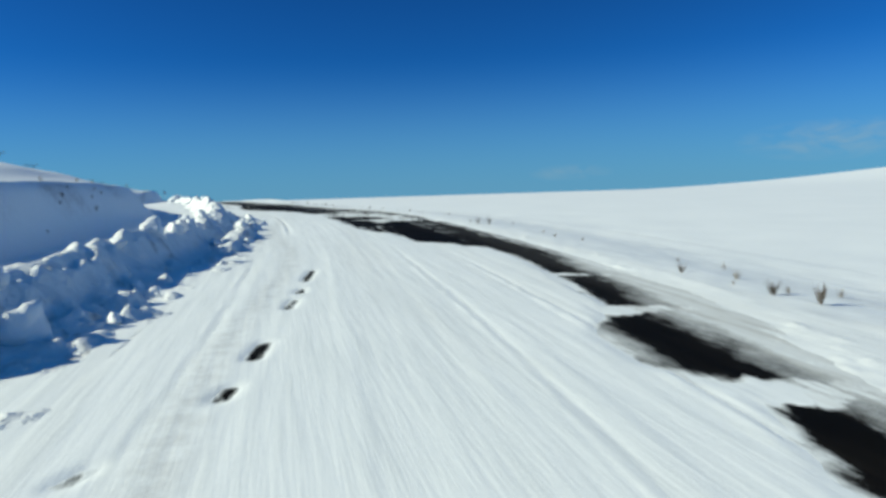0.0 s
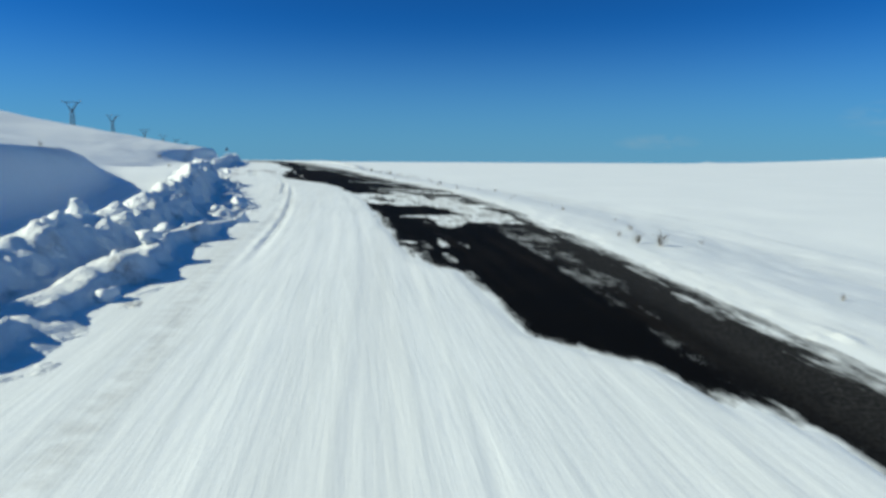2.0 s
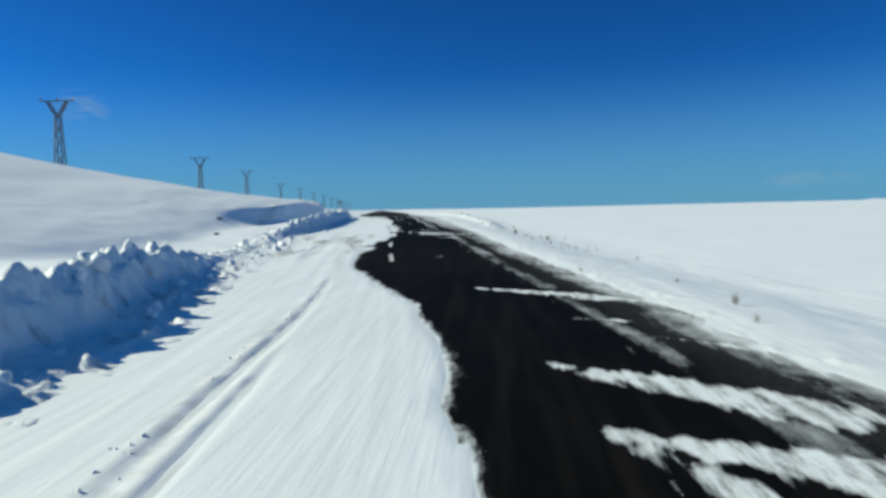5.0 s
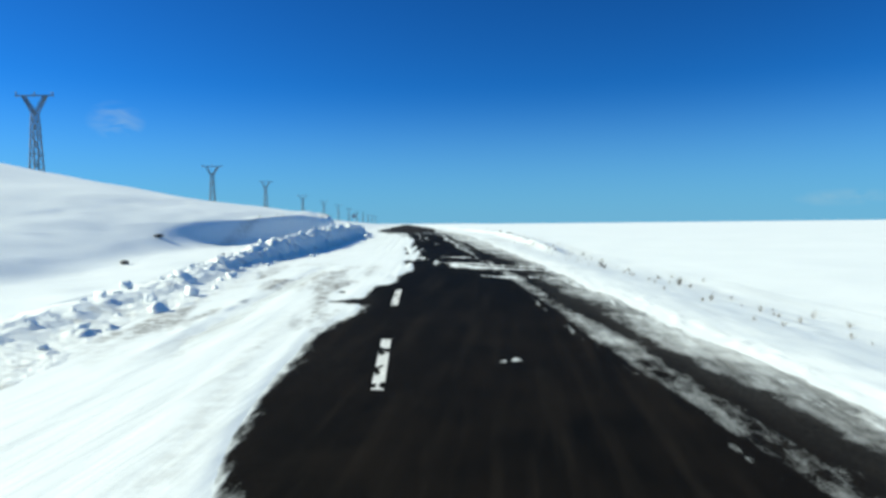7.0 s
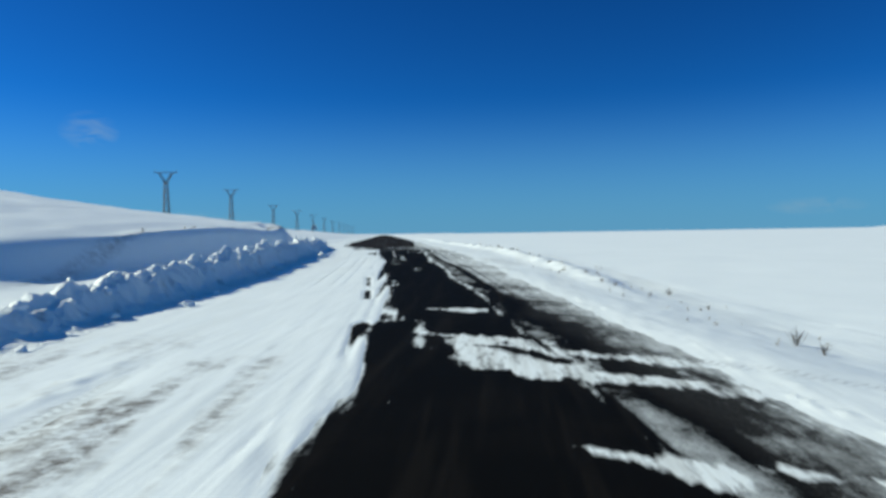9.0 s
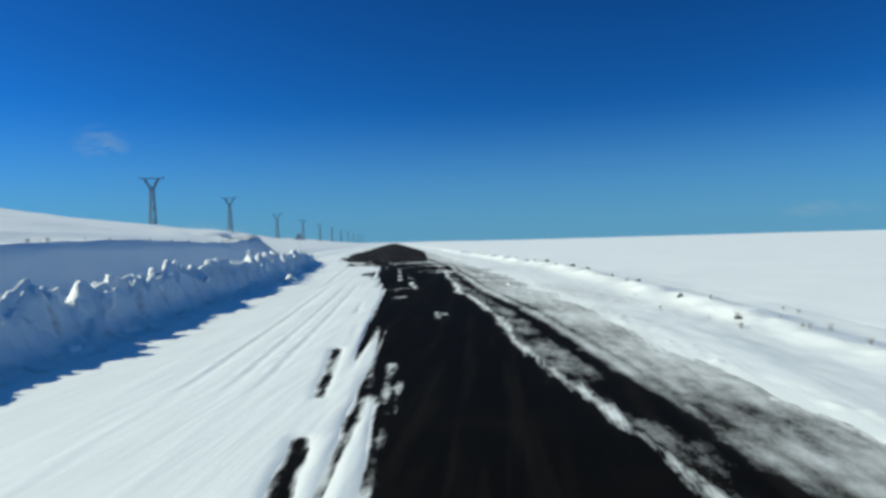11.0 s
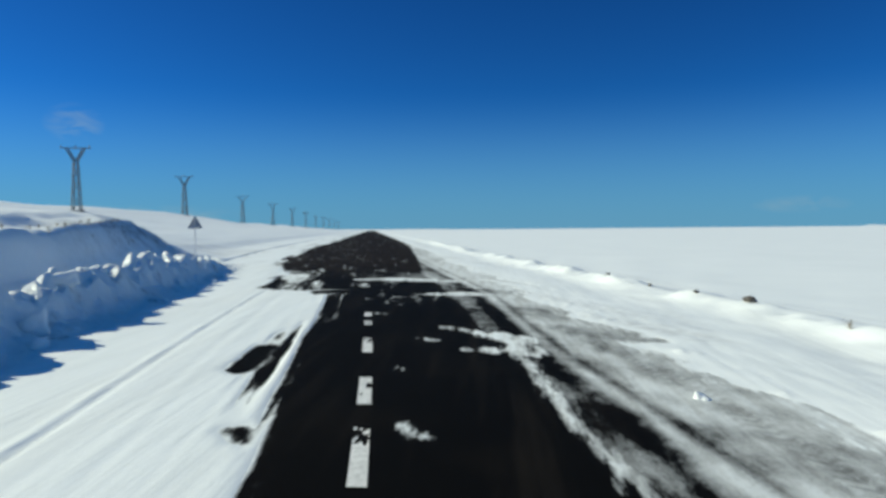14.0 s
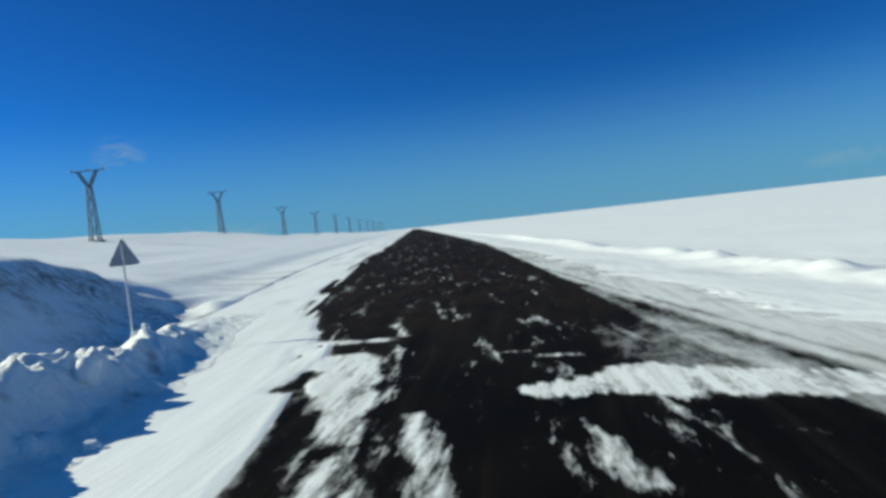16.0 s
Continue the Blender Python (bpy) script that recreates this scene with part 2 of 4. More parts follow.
rock = plain_material("dark_rock", (0.035, 0.032, 0.03), (0.11, 0.10, 0.09), 0.85, 6.0)
paint = plain_material("worn_road_paint", (0.45, 0.45, 0.44), (0.80, 0.80, 0.78), 0.6, 14.0)
# the haze of distance is put into this pale blue-grey
mountain = plain_material("hazed_mountain", (0.42, 0.50, 0.58), (0.66, 0.72, 0.78), 0.9, 0.012)

# ---- shape of the land ----


def vnoise(x, y, seed=0):
    """Smooth value noise in -1..1 on arrays."""
    xi, yi = np.floor(x).astype(np.int64), np.floor(y).astype(np.int64)
    fx, fy = x - xi, y - yi
    fx, fy = fx * fx * fx * (fx * (fx * 6 - 15) + 10), fy * fy * fy * (fy * (fy * 6 - 15) + 10)

    def h(a, b):
        k = (a * 374761393 + b * 668265263 + seed * 1442695041) & 0xFFFFFFFF
        k = ((k ^ (k >> 13)) * 1274126177) & 0xFFFFFFFF
        k = ((k ^ (k >> 16)) * 2246822519) & 0xFFFFFFFF
        return ((k ^ (k >> 15)) & 0xFFFF) / 32767.5 - 1

    return (h(xi, yi) * (1 - fx) + h(xi + 1, yi) * fx) * (1 - fy) + (h(xi, yi + 1) * (1 - fx) + h(xi + 1, yi + 1) * fx) * fy


def fbm(x, y, seed=0, octaves=4, gain=0.5):
    total, amp, out_ = 0.0, 1.0, np.zeros(np.broadcast(x, y).shape)
    for o in range(octaves):
        out_ = out_ + amp * vnoise(x * 2.03**o + 17.3 * o, y * 2.03**o - 9.1 * o, seed + o)
        total += amp
        amp *= gain
    return out_ / total


def table(*pairs):
    ys, vs = zip(*pairs)
    return lambda y: np.interp(y, ys, vs)


def smooth(t):
    t = np.clip(t, 0, 1)
    return t * t * (3 - 2 * t)


def soft_table(width, *pairs):
    """A table rounded over some metres."""
    raw, grid = table(*pairs), np.arange(-200.0, 1400.0, 0.5)
    k = np.exp(-0.5 * (np.arange(-60, 61) * 0.5 / width) ** 2)
    vals = raw(grid)
    padded = np.concatenate([np.full(60, vals[0]), vals, np.full(60, vals[-1])])
    done = np.convolve(padded, k / k.sum(), "valid")
    return lambda y: np.interp(y, grid, done)


# centre line of the road: x by y; and its height
centre_x = soft_table(5.0, (-200, -40), (-40, -3), (-10, 1.6), (10, 4.5), (24, 5.95), (35, 6.6), (45, 6.9), (55, 6.7), (65, 5.95), (75, 4.75), (86, 2.95), (93, 1.9), (117, -0.95), (141, -4.0), (151, -5.6), (180, -10.6), (217, -16.8), (294, -29.2), (500, -62), (1200, -174), (1400, -206))
road_z = soft_table(4.0, (-200, -3.0), (0, -0.55), (18, -0.04), (25, 0.23), (32.6, 0.5), (41, 0.8), (49, 1.05), (60, 1.33), (78, 1.49), (88, 1.66), (98, 1.87), (118, 1.96), (127, 2.11), (135, 2.29), (144, 2.48), (154, 2.54), (260, 2.75), (1400, 2.8))
# left edge and right edge of the bare asphalt, and outer edge of the swept shoulder, across from the centre line
bare_left = table((18, 3.1), (22, 2.6), (24, 3.3), (25.2, 2.7), (26.8, 2.75), (27.5, 3.25), (28.6, 3.6), (31.4, 3.75), (33, 3.95), (35.5, 4.1), (37, 3.8), (39, 3.2), (40.2, 2.25), (44, 2.0), (45, 1.45), (46.5, 1.25), (50, 1.0), (52, 1.05), (57, 0.95), (63.4, 0.87), (65.6, 0.65), (67, 0.8), (70, 0.65), (72, 0.43), (74, 0.3), (75.2, -0.2), (80, -1.0), (83, -1.45), (88, -1.35), (90, -0.95), (91.8, -0.9), (92.4, -1.7), (93.2, -0.9), (95.6, -0.85), (97, -0.3), (99, -0.45), (101, 0.05), (105, 0.0), (108, -0.3), (109, 0.36), (113, 0.16), (118, 0.0))
bare_left_far = table((118, 0.0), (127, -0.6), (129.6, -0.82), (133, -0.6), (136, -0.6), (138, -0.82), (141, -1.02), (143.5, -1.3), (148, -1.48), (150.6, -0.95), (153, -1.1), (155.5, -1.2), (157, -2.2), (158.3, -3.8), (164, -3.75), (170, -4.4), (176, -5.3), (190, -5.6), (260, -5.0), (1400, -5.0))
bare_right = table((18, 3.3), (24, 3.5), (40, 3.6), (60, 3.6), (86, 3.45), (98, 3.42), (107, 3.2), (116, 3.15), (123.5, 2.6), (127.5, 2.72), (129.8, 2.58), (132.7, 2.42), (134.8, 2.12), (137, 2.22), (140, 2.2), (143, 2.15), (145.6, 2.4), (149, 2.1), (151.8, 2.3), (155.6, 2.26), (160, 2.4), (164, 2.3), (169, 2.6), (180, 3.3), (217, 5.0), (1400, 5.0))
swept = table((18, 3.3), (22, 3.9), (25, 4.5), (28, 5.2), (32, 5.4), (37, 5.3), (43, 5.2), (50, 5.15), (54, 5.3), (60, 5.6), (72, 5.4), (82, 5.5), (90, 5.4), (100, 5.4), (107, 5.5), (116, 5.4), (126, 5.2), (134, 5.1), (142, 4.7), (150, 4.6), (160, 4.5), (180, 4.8), (217, 5.2), (1400, 5.4))
wheel_u = soft_table(1.0, (50, 4.8), (54, 4.6), (56, 4.5), (60, 4.8), (64, 4.4), (84, 4.3), (100, 4.1), (105.5, 4.0), (108, 3.95), (111, 3.75), (119, 3.65), (127, 3.52), (130.3, 3.35), (132, 3.12), (134.5, 2.95), (137, 2.74), (143, 2.74), (146, 2.62), (150, 2.8), (154, 3.1), (158, 3.2), (180, 2.9), (300, 3.5))
# the ploughed bank on the left: its crest across from the centre line, its height, and the height of the cut slope behind it
bank_u = soft_table(1.0, (-60, -6.5), (20, -6.3), (27, -6.1), (33, -5.6), (38, -5.2), (43, -4.8), (52, -4.75), (57, -5.1), (66, -6.2), (69, -5.8), (75, -6.9), (84, -7.4), (95, -7.2), (104, -7.8), (109, -7.7), (117, -7.5), (127, -7.2), (136, -7.3), (140, -6.9), (147, -6.9), (156, -7.2), (166, -7.5), (172, -8.0), (200, -9))
bank_h = soft_table(1.0, (-60, 1.0), (36, 1.0), (45, 0.85), (54, 0.9), (60, 1.0), (64, 1.15), (76, 1.2), (81, 0.7), (86, 0.2), (97, 0.2), (104, 0.45), (112, 0.95), (122, 1.4), (139, 1.38), (146, 1.12), (151, 1.0), (158, 1.05), (161, 0.95), (164, 0.75), (168, 0.48), (171, 0.2), (175, 0.0), (300, 0))
bench = soft_table(0.8, (-60, 0.0), (38.5, 0.0), (41, 0.24), (44, 0.32), (48.5, 0.30), (51, 0.10), (57, 0.08), (61, 0.16), (66, 0.10), (78, 0.0), (300, 0.0))  # low shelf of snow at the foot of the bank
ridge_h = soft_table(2.0, (-60, 2.3), (46, 2.2), (51, 2.05), (55, 1.95), (59, 1.8), (62, 1.6), (65, 1.2), (68, 0.9), (75, 0.8), (92, 0.4), (104, 0.5), (112, 1.15), (118, 1.9), (126, 2.3), (135, 2.25), (144, 1.95), (151, 1.9), (158, 2.2), (163, 2.35), (167, 2.5), (170, 2.6), (172, 2.4), (175.5, 1.8), (178, 1.4), (181, 1.0), (186, 0.5), (200, 0.3), (1400, 0.3))
cut = soft_table(2.0, (-60, 2.6), (48, 2.8), (62, 2.6), (67, 4.0), (72, 9.0), (108, 9.0), (114, 5.5), (120, 3.0), (126, 1.8), (155, 1.8), (164, 2.7), (172, 3.6), (180, 5.0), (200, 6.0), (1400, 6.0))
hollow = soft_table(2.0, (-60, 1.0), (45, 0.9), (58, 0.8), (68, 0.2), (105, 0.1), (113, 0.8), (150, 1.0), (165, 0.9), (175, 0.0), (1400, 0.0))
hill_top = soft_table(12.0, (-200, 10), (60, 12.4), (90, 13.8), (122, 15.0), (146, 14.0), (160, 12.6), (170, 11.5), (180, 11.3), (215, 10.8), (262, 9.6), (345, 10.2), (428, 8.2), (600, 8.0), (1000, 6), (1400, 5))


def bare_left_edge(y):
    return np.where(y < 118, bare_left(y), bare_left_far(y))


def land_z(u, y):
    """Height of the open ground beside the road."""
    zr = road_z(y)
    d = -u
    # left: the hollow behind the ploughed bank, the cut slope and the hill
    foot = -bank_u(y)
    t = (d - foot - 1.5) / cut(y)
    steep = 0.5 * smooth((7.5 - cut(y)) / 3) * smooth((168 - y) / 10)
    t = (t - steep) / (1 - steep)
    wob = 0.35 * fbm(u * 0.25, y * 0.18, 5, 3) * np.clip(3.0 / cut(y), 0.15, 1)
    bottom = np.where(bank_h(y) > 0.15, bank_h(y) * 0.85 - hollow(y) * 0.55, 0.05)
    left = bottom + (ridge_h(y) - bottom) * smooth(t + wob * 0.5)
    left += 0.06 * fbm(u * 0.7, y * 0.5, 9, 4) * smooth(d / 6)
    left += 0.34 * fbm(u * 0.75, y * 0.6, 13, 5, 0.55) * smooth((y - 152) / 6) * smooth((186 - y) / 8) * smooth((d - foot - 0.8) / 0.6) * smooth((foot + 9 - d) / 3)
    left += 0.07 * fbm(u * 0.45, y * 0.05, 11, 3) * smooth((d - foot - 5) / 6) + 0.22 * fbm(u * 0.13, y * 0.05, 15, 3) * smooth((d - foot - 6) / 8)
    left = left * smooth((d - foot + 0.6) / 0.6)
    far = np.clip((d - foot - 4.0) / 47, 0, 1)
    rise = 1 - (1 - far) ** (1.3 - 0.5 * smooth((y - 48) / 14))
    zl = zr + left + (hill_top(y) - zr - ridge_h(y)) * rise * smooth((d - foot - 3.4) / 3)
    zl -= np.clip(d - 110, 0, 1e9) * 0.002
    zl += smooth((d - 20) / 60) * 0.9 * fbm(u * 0.02, y * 0.02, 31, 3)
    # right: a low windrow, then the plain
    r = u
    row = 0.34 * np.exp(-((r - 8.7 - 0.5 * vnoise(y * 0.12, y * 0, 3)) / 0.75) ** 2) * smooth((y - 112) / 14) * (0.7 + 0.45 * fbm(u * 0.8, y * 0.8, 12, 3))
    dip = -0.30 * smooth((r - 6.0) / 4.0) * (1 - 0.7 * smooth((y - 118) / 14))
    zrt = zr + dip + row + 0.05 * fbm(u * 0.5, y * 0.35, 21, 4) * smooth((r - 5) / 3)
    out_ = smooth((r - 14) / 400)
    zrt = zrt * (1 - out_) + (1.2 + 0.5 * fbm(u * 0.004, y * 0.004, 41, 3)) * out_
    # a far rise beyond the plain
    x = u + centre_x(y)
    zrt = zrt + 46 * np.exp(-(((x - 1330) / 430) ** 2 + ((y - 900) / 420) ** 2))
    return np.where(u < 0, zl, zrt)


# snow left lying on the bare strip and bare places in the snow, as tapering strokes: u and y where it begins, half width there, u and y where it ends, half width there
SNOW_START = [
    (2.5, 24.0, 0.35, 4.4, 23.6, 0.45), (3.2, 28.0, 0.30, 4.7, 27.7, 0.35), (3.7, 31.9, 0.20, 5.0, 31.3, 0.20),
    (2.0, 53.0, 0.35, 3.7, 52.3, 1.05), (3.5, 56.8, 0.60, 4.2, 53.6, 0.75), (3.3, 56.8, 0.40, 5.4, 55.4, 0.45), (3.5, 51.6, 0.45, 5.6, 50.6, 0.15), (2.8, 51.3, 0.45, 2.65, 50.1, 0.15), (1.1, 47.8, 0.12, 1.35, 47.5, 0.20),
    (2.03, 48.0, 0.05, 2.0, 46.9, 0.07), (2.42, 47.4, 0.02, 2.5, 46.7, 0.04), (1.6, 47.6, 0.03, 1.66, 46.7, 0.06), (1.55, 46.4, 0.03, 1.55, 45.2, 0.06), (1.9, 45.9, 0.02, 1.95, 45.0, 0.05),
]
SNOW_BEND = [
    (1.4, 57.6, 0.50, 1.3, 62.2, 0.70), (2.6, 57.2, 0.90, 2.5, 61.4, 1.05), (3.9, 57.5, 0.70, 4.3, 60.2, 0.45), (3.6, 57.0, 0.70, 5.5, 56.0, 0.30),
    (2.3, 64.9, 0.20, 5.6, 63.0, 0.75), (2.5, 67.1, 0.14, 4.4, 65.7, 0.50), (2.3, 64.5, 0.05, 2.9, 62.6, 0.45), (2.05, 67.8, 0.06, 2.2, 67.5, 0.11),
    (2.1, 76.1, 0.13, 5.7, 73.3, 0.45), (3.3, 71.4, 0.03, 4.2, 71.0, 0.14), (3.9, 69.8, 0.02, 5.6, 68.3, 0.18),
]
SNOW_STRAIGHT = [
    (1.75, 85.7, 0.03, 1.92, 85.9, 0.06), 
    (2.5, 99.6, 0.06, 3.6, 98.7, 0.28), (4.0, 98.9, 0.10, 5.8, 97.9, 0.28), (1.6, 111.3, 0.15, 2.5, 111.1, 0.60), (3.4, 104.7, 0.20, 5.6, 103.6, 0.40), (3.3, 102.9, 0.35, 5.9, 101.4, 0.25),
    (1.05, 107.0, 0.15, 3.1, 105.9, 0.48), (1.9, 106.0, 0.55, 2.2, 103.8, 0.60), (2.9, 105.4, 0.45, 3.0, 103.1, 0.60), (1.05, 109.0, 0.04, 1.05, 105.2, 0.07),
    (0.15, 121.4, 0.05, 0.2, 118.6, 0.06), (1.15, 128.8, 0.05, 1.2, 127.2, 0.08),
]
SNOW_OPEN = [
    (1.36, 128.6, 0.07, 1.4, 128.2, 0.05), (-0.62, 131.4, 0.05, -0.6, 128.4, 0.06), (0.12, 133.2, 0.14, -0.1, 133.0, 0.10), (-0.12, 136.3, 0.07, 0.18, 136.5, 0.13),
    (0.40, 139.6, 0.10, 0.56, 136.4, 0.10), (0.44, 145.1, 0.09, 0.46, 144.9, 0.09), (0.36, 142.3, 0.06, 0.52, 141.9, 0.09), (0.96, 147.7, 0.05, 1.1, 147.5, 0.07),
    (1.6, 149.0, 0.08, 2.6, 147.5, 0.60), (2.0, 146.5, 0.25, 2.5, 146.5, 0.50), (0.7, 155.1, 0.05, 1.2, 155.1, 0.09), (-0.1, 154.5, 0.08, 0.02, 154.5, 0.05), (0.15, 151.3, 0.05, 0.3, 151.2, 0.09),
    (1.6, 155.8, 0.05, 3.0, 156.0, 0.75),
]
SNOW_END = [
    (-2.1, 155.05, 0.12, -1.4, 155.9, 0.16), (-1.4, 155.9, 0.15, -0.65, 155.95, 0.04), (-2.4, 156.8, 0.25, -1.55, 157.5, 0.16), (-1.5, 157.5, 0.14, -0.65, 157.4, 0.05),
    (-3.2, 164.9, 0.75, -2.9, 161.6, 0.42), (-2.9, 161.6, 0.36, -2.7, 157.5, 0.16), (-1.95, 161.2, 0.12, -1.8, 158.3, 0.14), (-0.3, 161.9, 0.12, 1.2, 162.1, 0.85), (1.2, 162.1, 0.80, 3.4, 160.8, 0.65),
    (-0.16, 160.4, 0.05, -0.14, 158.6, 0.16), (-3.9, 167.2, 0.22, -2.5, 166.9, 0.16), (-2.3, 168.8, 0.12, -2.1, 167.2, 0.10), (0.1, 163.9, 0.06, 0.5, 163.8, 0.12), (-0.5, 164.5, 0.05, -0.2, 164.4, 0.10), (2.9, 158.6, 0.15, 5.5, 157.0, 0.35),
]
BARE_START = [
    (-1.15, 34.4, 0.03, -1.28, 32.9, 0.05), (-1.48, 30.6, 0.04, -1.55, 29.9, 0.05), (-1.76, 27.5, 0.05, -1.84, 26.8, 0.07), (-1.94, 25.6, 0.05, -1.98, 25.3, 0.05), (-2.75, 23.8, 0.04, -2.85, 23.6, 0.04), (-1.36, 31.8, 0.04, -1.40, 31.4, 0.04),
    (1.7, 55.4, 0.60, 3.15, 53.5, 0.10), (1.5, 56.0, 0.42, 1.4, 53.0, 0.36), (1.18, 60.0, 0.14, 1.38, 59.8, 0.22), (1.55, 60.7, 0.14, 1.78, 60.3, 0.12), (1.5, 59.7, 0.14, 1.8, 58.4, 0.22),
    (2.35, 64.3, 0.10, 2.42, 62.8, 0.14),
]
BARE_REST = [
    (-0.98, 123.0, 0.06, -0.75, 119.0, 0.04), (-0.66, 117.0, 0.06, -0.53, 114.2, 0.07), (2.1, 105.4, 0.08, 2.65, 105.2, 0.16), (2.65, 105.2, 0.14, 3.2, 103.9, 0.22), (1.2, 104.3, 0.22, 1.5, 103.0, 0.25), (-1.68, 94.6, 0.08, -1.62, 94.3, 0.05),
    (-2.0, 145.1, 0.26, -1.75, 146.8, 0.20), (-1.38, 142.1, 0.12, -1.22, 141.7, 0.10), (-3.94, 163.1, 0.18, -3.66, 164.2, 0.22), (-3.44, 159.8, 0.26, -2.88, 160.0, 0.28), (-0.9, 162.4, 0.28, 0.5, 162.8, 0.12),
    (0.2, 160.1, 0.50, 1.6, 159.8, 0.60), (3.6, 149.6, 0.12, 5.0, 147.6, 0.22), (3.1, 150.8, 0.12, 3.3, 147.9, 0.14), (3.5, 165.8, 0.15, 6.0, 158.4, 0.10), (2.1, 165.6, 0.30, 3.7, 161.9, 0.20),
]
RUTS = [(44, 70, -1.8, 0.08), (62, 80, -2.05, 0.1), (118, 140, -3.0, 0.05), (118, 140, -2.3, 0.05), (118, 140, -1.85, 0.05), (138, 160, -3.42, 0.06), (10, 40, 1.3, 0.04), (10, 36, 2.7, 0.05), (84, 106, -3.5, 0.3), (10, 40, -2.6, 0.03)]


def snow_depth(u, y):
    """Depth of the snow on the road, in metres; below zero where it is bare."""
    ragged = 0.26 * fbm(u * 1.1, y * 0.45, 51, 4) + 0.26 * fbm(u * 5.0, y * 0.28, 57, 4) + 0.10 * fbm(u * 4.0, y * 1.6, 59, 3)
    fine = fbm(u * 7.0, y * 1.4, 58, 4)
    worn = (fbm(u * 5.5, y * 0.10, 85, 3) - 0.22) * 2.2 * smooth((y - 80) / 10)
    wu = u + 0.28 * fbm(u * 0.9, y * 0.8, 53, 4, 0.6)
    wy = y + 0.40 * fbm(u * 0.55 + 40, y * 0.8, 55, 4, 0.55)
    left, right, edge = bare_left_edge(y), bare_right(y), swept(y)
    c_left = left - u + ragged * np.clip(0.55 + 0.4 * np.sin(y * 0.7), 0.3, 1.0)
    c_left = c_left + (0.45 + 0.35 * smooth((y - 116) / 6)) * fbm(u * 6.0, y * 0.13, 86, 3) * smooth((y - 92) / 8) * smooth((0.7 - np.abs(u - left)) / 0.4)
    c_left = c_left + 0.5 * fbm(u * 3.4, y * 0.07, 87, 3) * smooth((y - 95) / 6) * smooth((126 - y) / 6) * smooth((u - left + 1.2) / 0.6)
    c_left = c_left + 0.7 * fbm(u * 1.1, y * 0.22, 89, 4, 0.6) * smooth((y - 160) / 6) * smooth((u - left + 2.5) / 1.5)
    # the shoulder: snow blown over it in slanting tongues
    slant = y + 0.87 * u
    tongue = fbm(slant * 0.55, u * 0.16, 61, 4, 0.6)
    amount = np.interp(y, (38, 44, 56, 62, 80, 92, 112, 125, 150, 160), (0.12, 0.15, 0.5, 0.5, 0.3, 0.35, 0.22, 0.35, 0.5, 0.8))
    c_right = np.maximum((u - edge) * 0.7, -0.9) + tongue * amount * smooth((u - right) / 0.6) + 0.10 * fine
    c_right = np.where(u < right, np.minimum(c_right, (u - right) * 0.8 + ragged * 0.5), c_right)
    # a thin ribbon of snow along the edge of the asphalt
    wide = np.interp(y, (42, 104, 118, 127, 134, 143, 146, 150), (-0.2, -0.06, 0.02, 0.05, 0.06, 0.05, 0.0, -0.2))
    lip = (wide - np.abs(u - right - wide)) * 2.2 + 0.13 * fbm(u * 3, y * 0.35, 73, 3)
    c = np.maximum(np.maximum(c_left, c_right), np.minimum(lip, 0.12))
    for group, sign in ((SNOW_START, 1), (SNOW_BEND, 1), (SNOW_STRAIGHT, 1), (SNOW_OPEN, 1), (SNOW_END, 1), (BARE_START, -1), (BARE_REST, -1)):
        for u0, y0, w0, u1, y1, w1 in group:
            near = (y[:, 0] > min(y0, y1) - w0 - w1 - 1.0) & (y[:, 0] < max(y0, y1) + w0 + w1 + 1.0)
            if not near.any():
                continue
            big = min(1.0, max(w0, w1) / 0.45)
            yy, uu = y[near] + big * 0.8 * (wy - y)[near], u[near] + big * 0.8 * (wu - u)[near]
            du, dy = u1 - u0, y1 - y0
            s = np.clip(((uu - u0) * du + (yy - y0) * dy) / (du * du + dy * dy), 0, 1)
            w = w0 + (w1 - w0) * s
            e = w - np.hypot(uu - u0 - s * du, yy - y0 - s * dy)
            e = (e - (0.05 if sign > 0 else -0.02)) * 2.2 + (1.25 * ragged[near] + 0.3 * fine[near]) * big + 0.5 * np.minimum(w, 0.25) * fine[near]
            if sign > 0 and big > 0.6:  # tyres have worn lines through it
                e = e - 0.5 * np.clip(worn[near], 0, 1)
            c[near] = np.maximum(c[near], np.minimum(e, 0.12)) if sign > 0 else np.minimum(c[near], -e)
    # broken cover where the open field blows over the road
    cover = smooth((y - 153) / 5) * (1 - 0.55 * smooth((y - 166) / 14))
    blot = fbm(u * 1.8, y * 0.4, 81, 5, 0.65) * 1.1 + 0.6 * fbm(u * 5.0, y * 0.25, 83, 3) - 0.62 - 0.04 * smooth((y - 162) / 6) + 0.1 * (1 - cover) + 0.24 * np.exp(-((u + 2.3) / 0.5) ** 2) * smooth((168 - y) / 6)
    c = np.where((cover > 0) & (u > left) & (u < right), np.maximum(c, np.minimum((blot - 0.20) * cover * 0.6, 0.12) - (1 - cover) * 0.3), c)
    crisp = c * (1 + 1.2 * smooth((left + 0.5 - u) / 0.3))
    h = np.clip((crisp - 0.11) * 0.05 - 0.002, -0.07, 0.020) - 0.004 * np.abs(u)
    packed = smooth((crisp - 0.11) / 0.3)
    h = h + packed * (0.007 * fbm(u * 5.5, y * 0.06, 91, 4) + 0.009 * fbm(u * 0.8, y * 0.25, 93, 3))
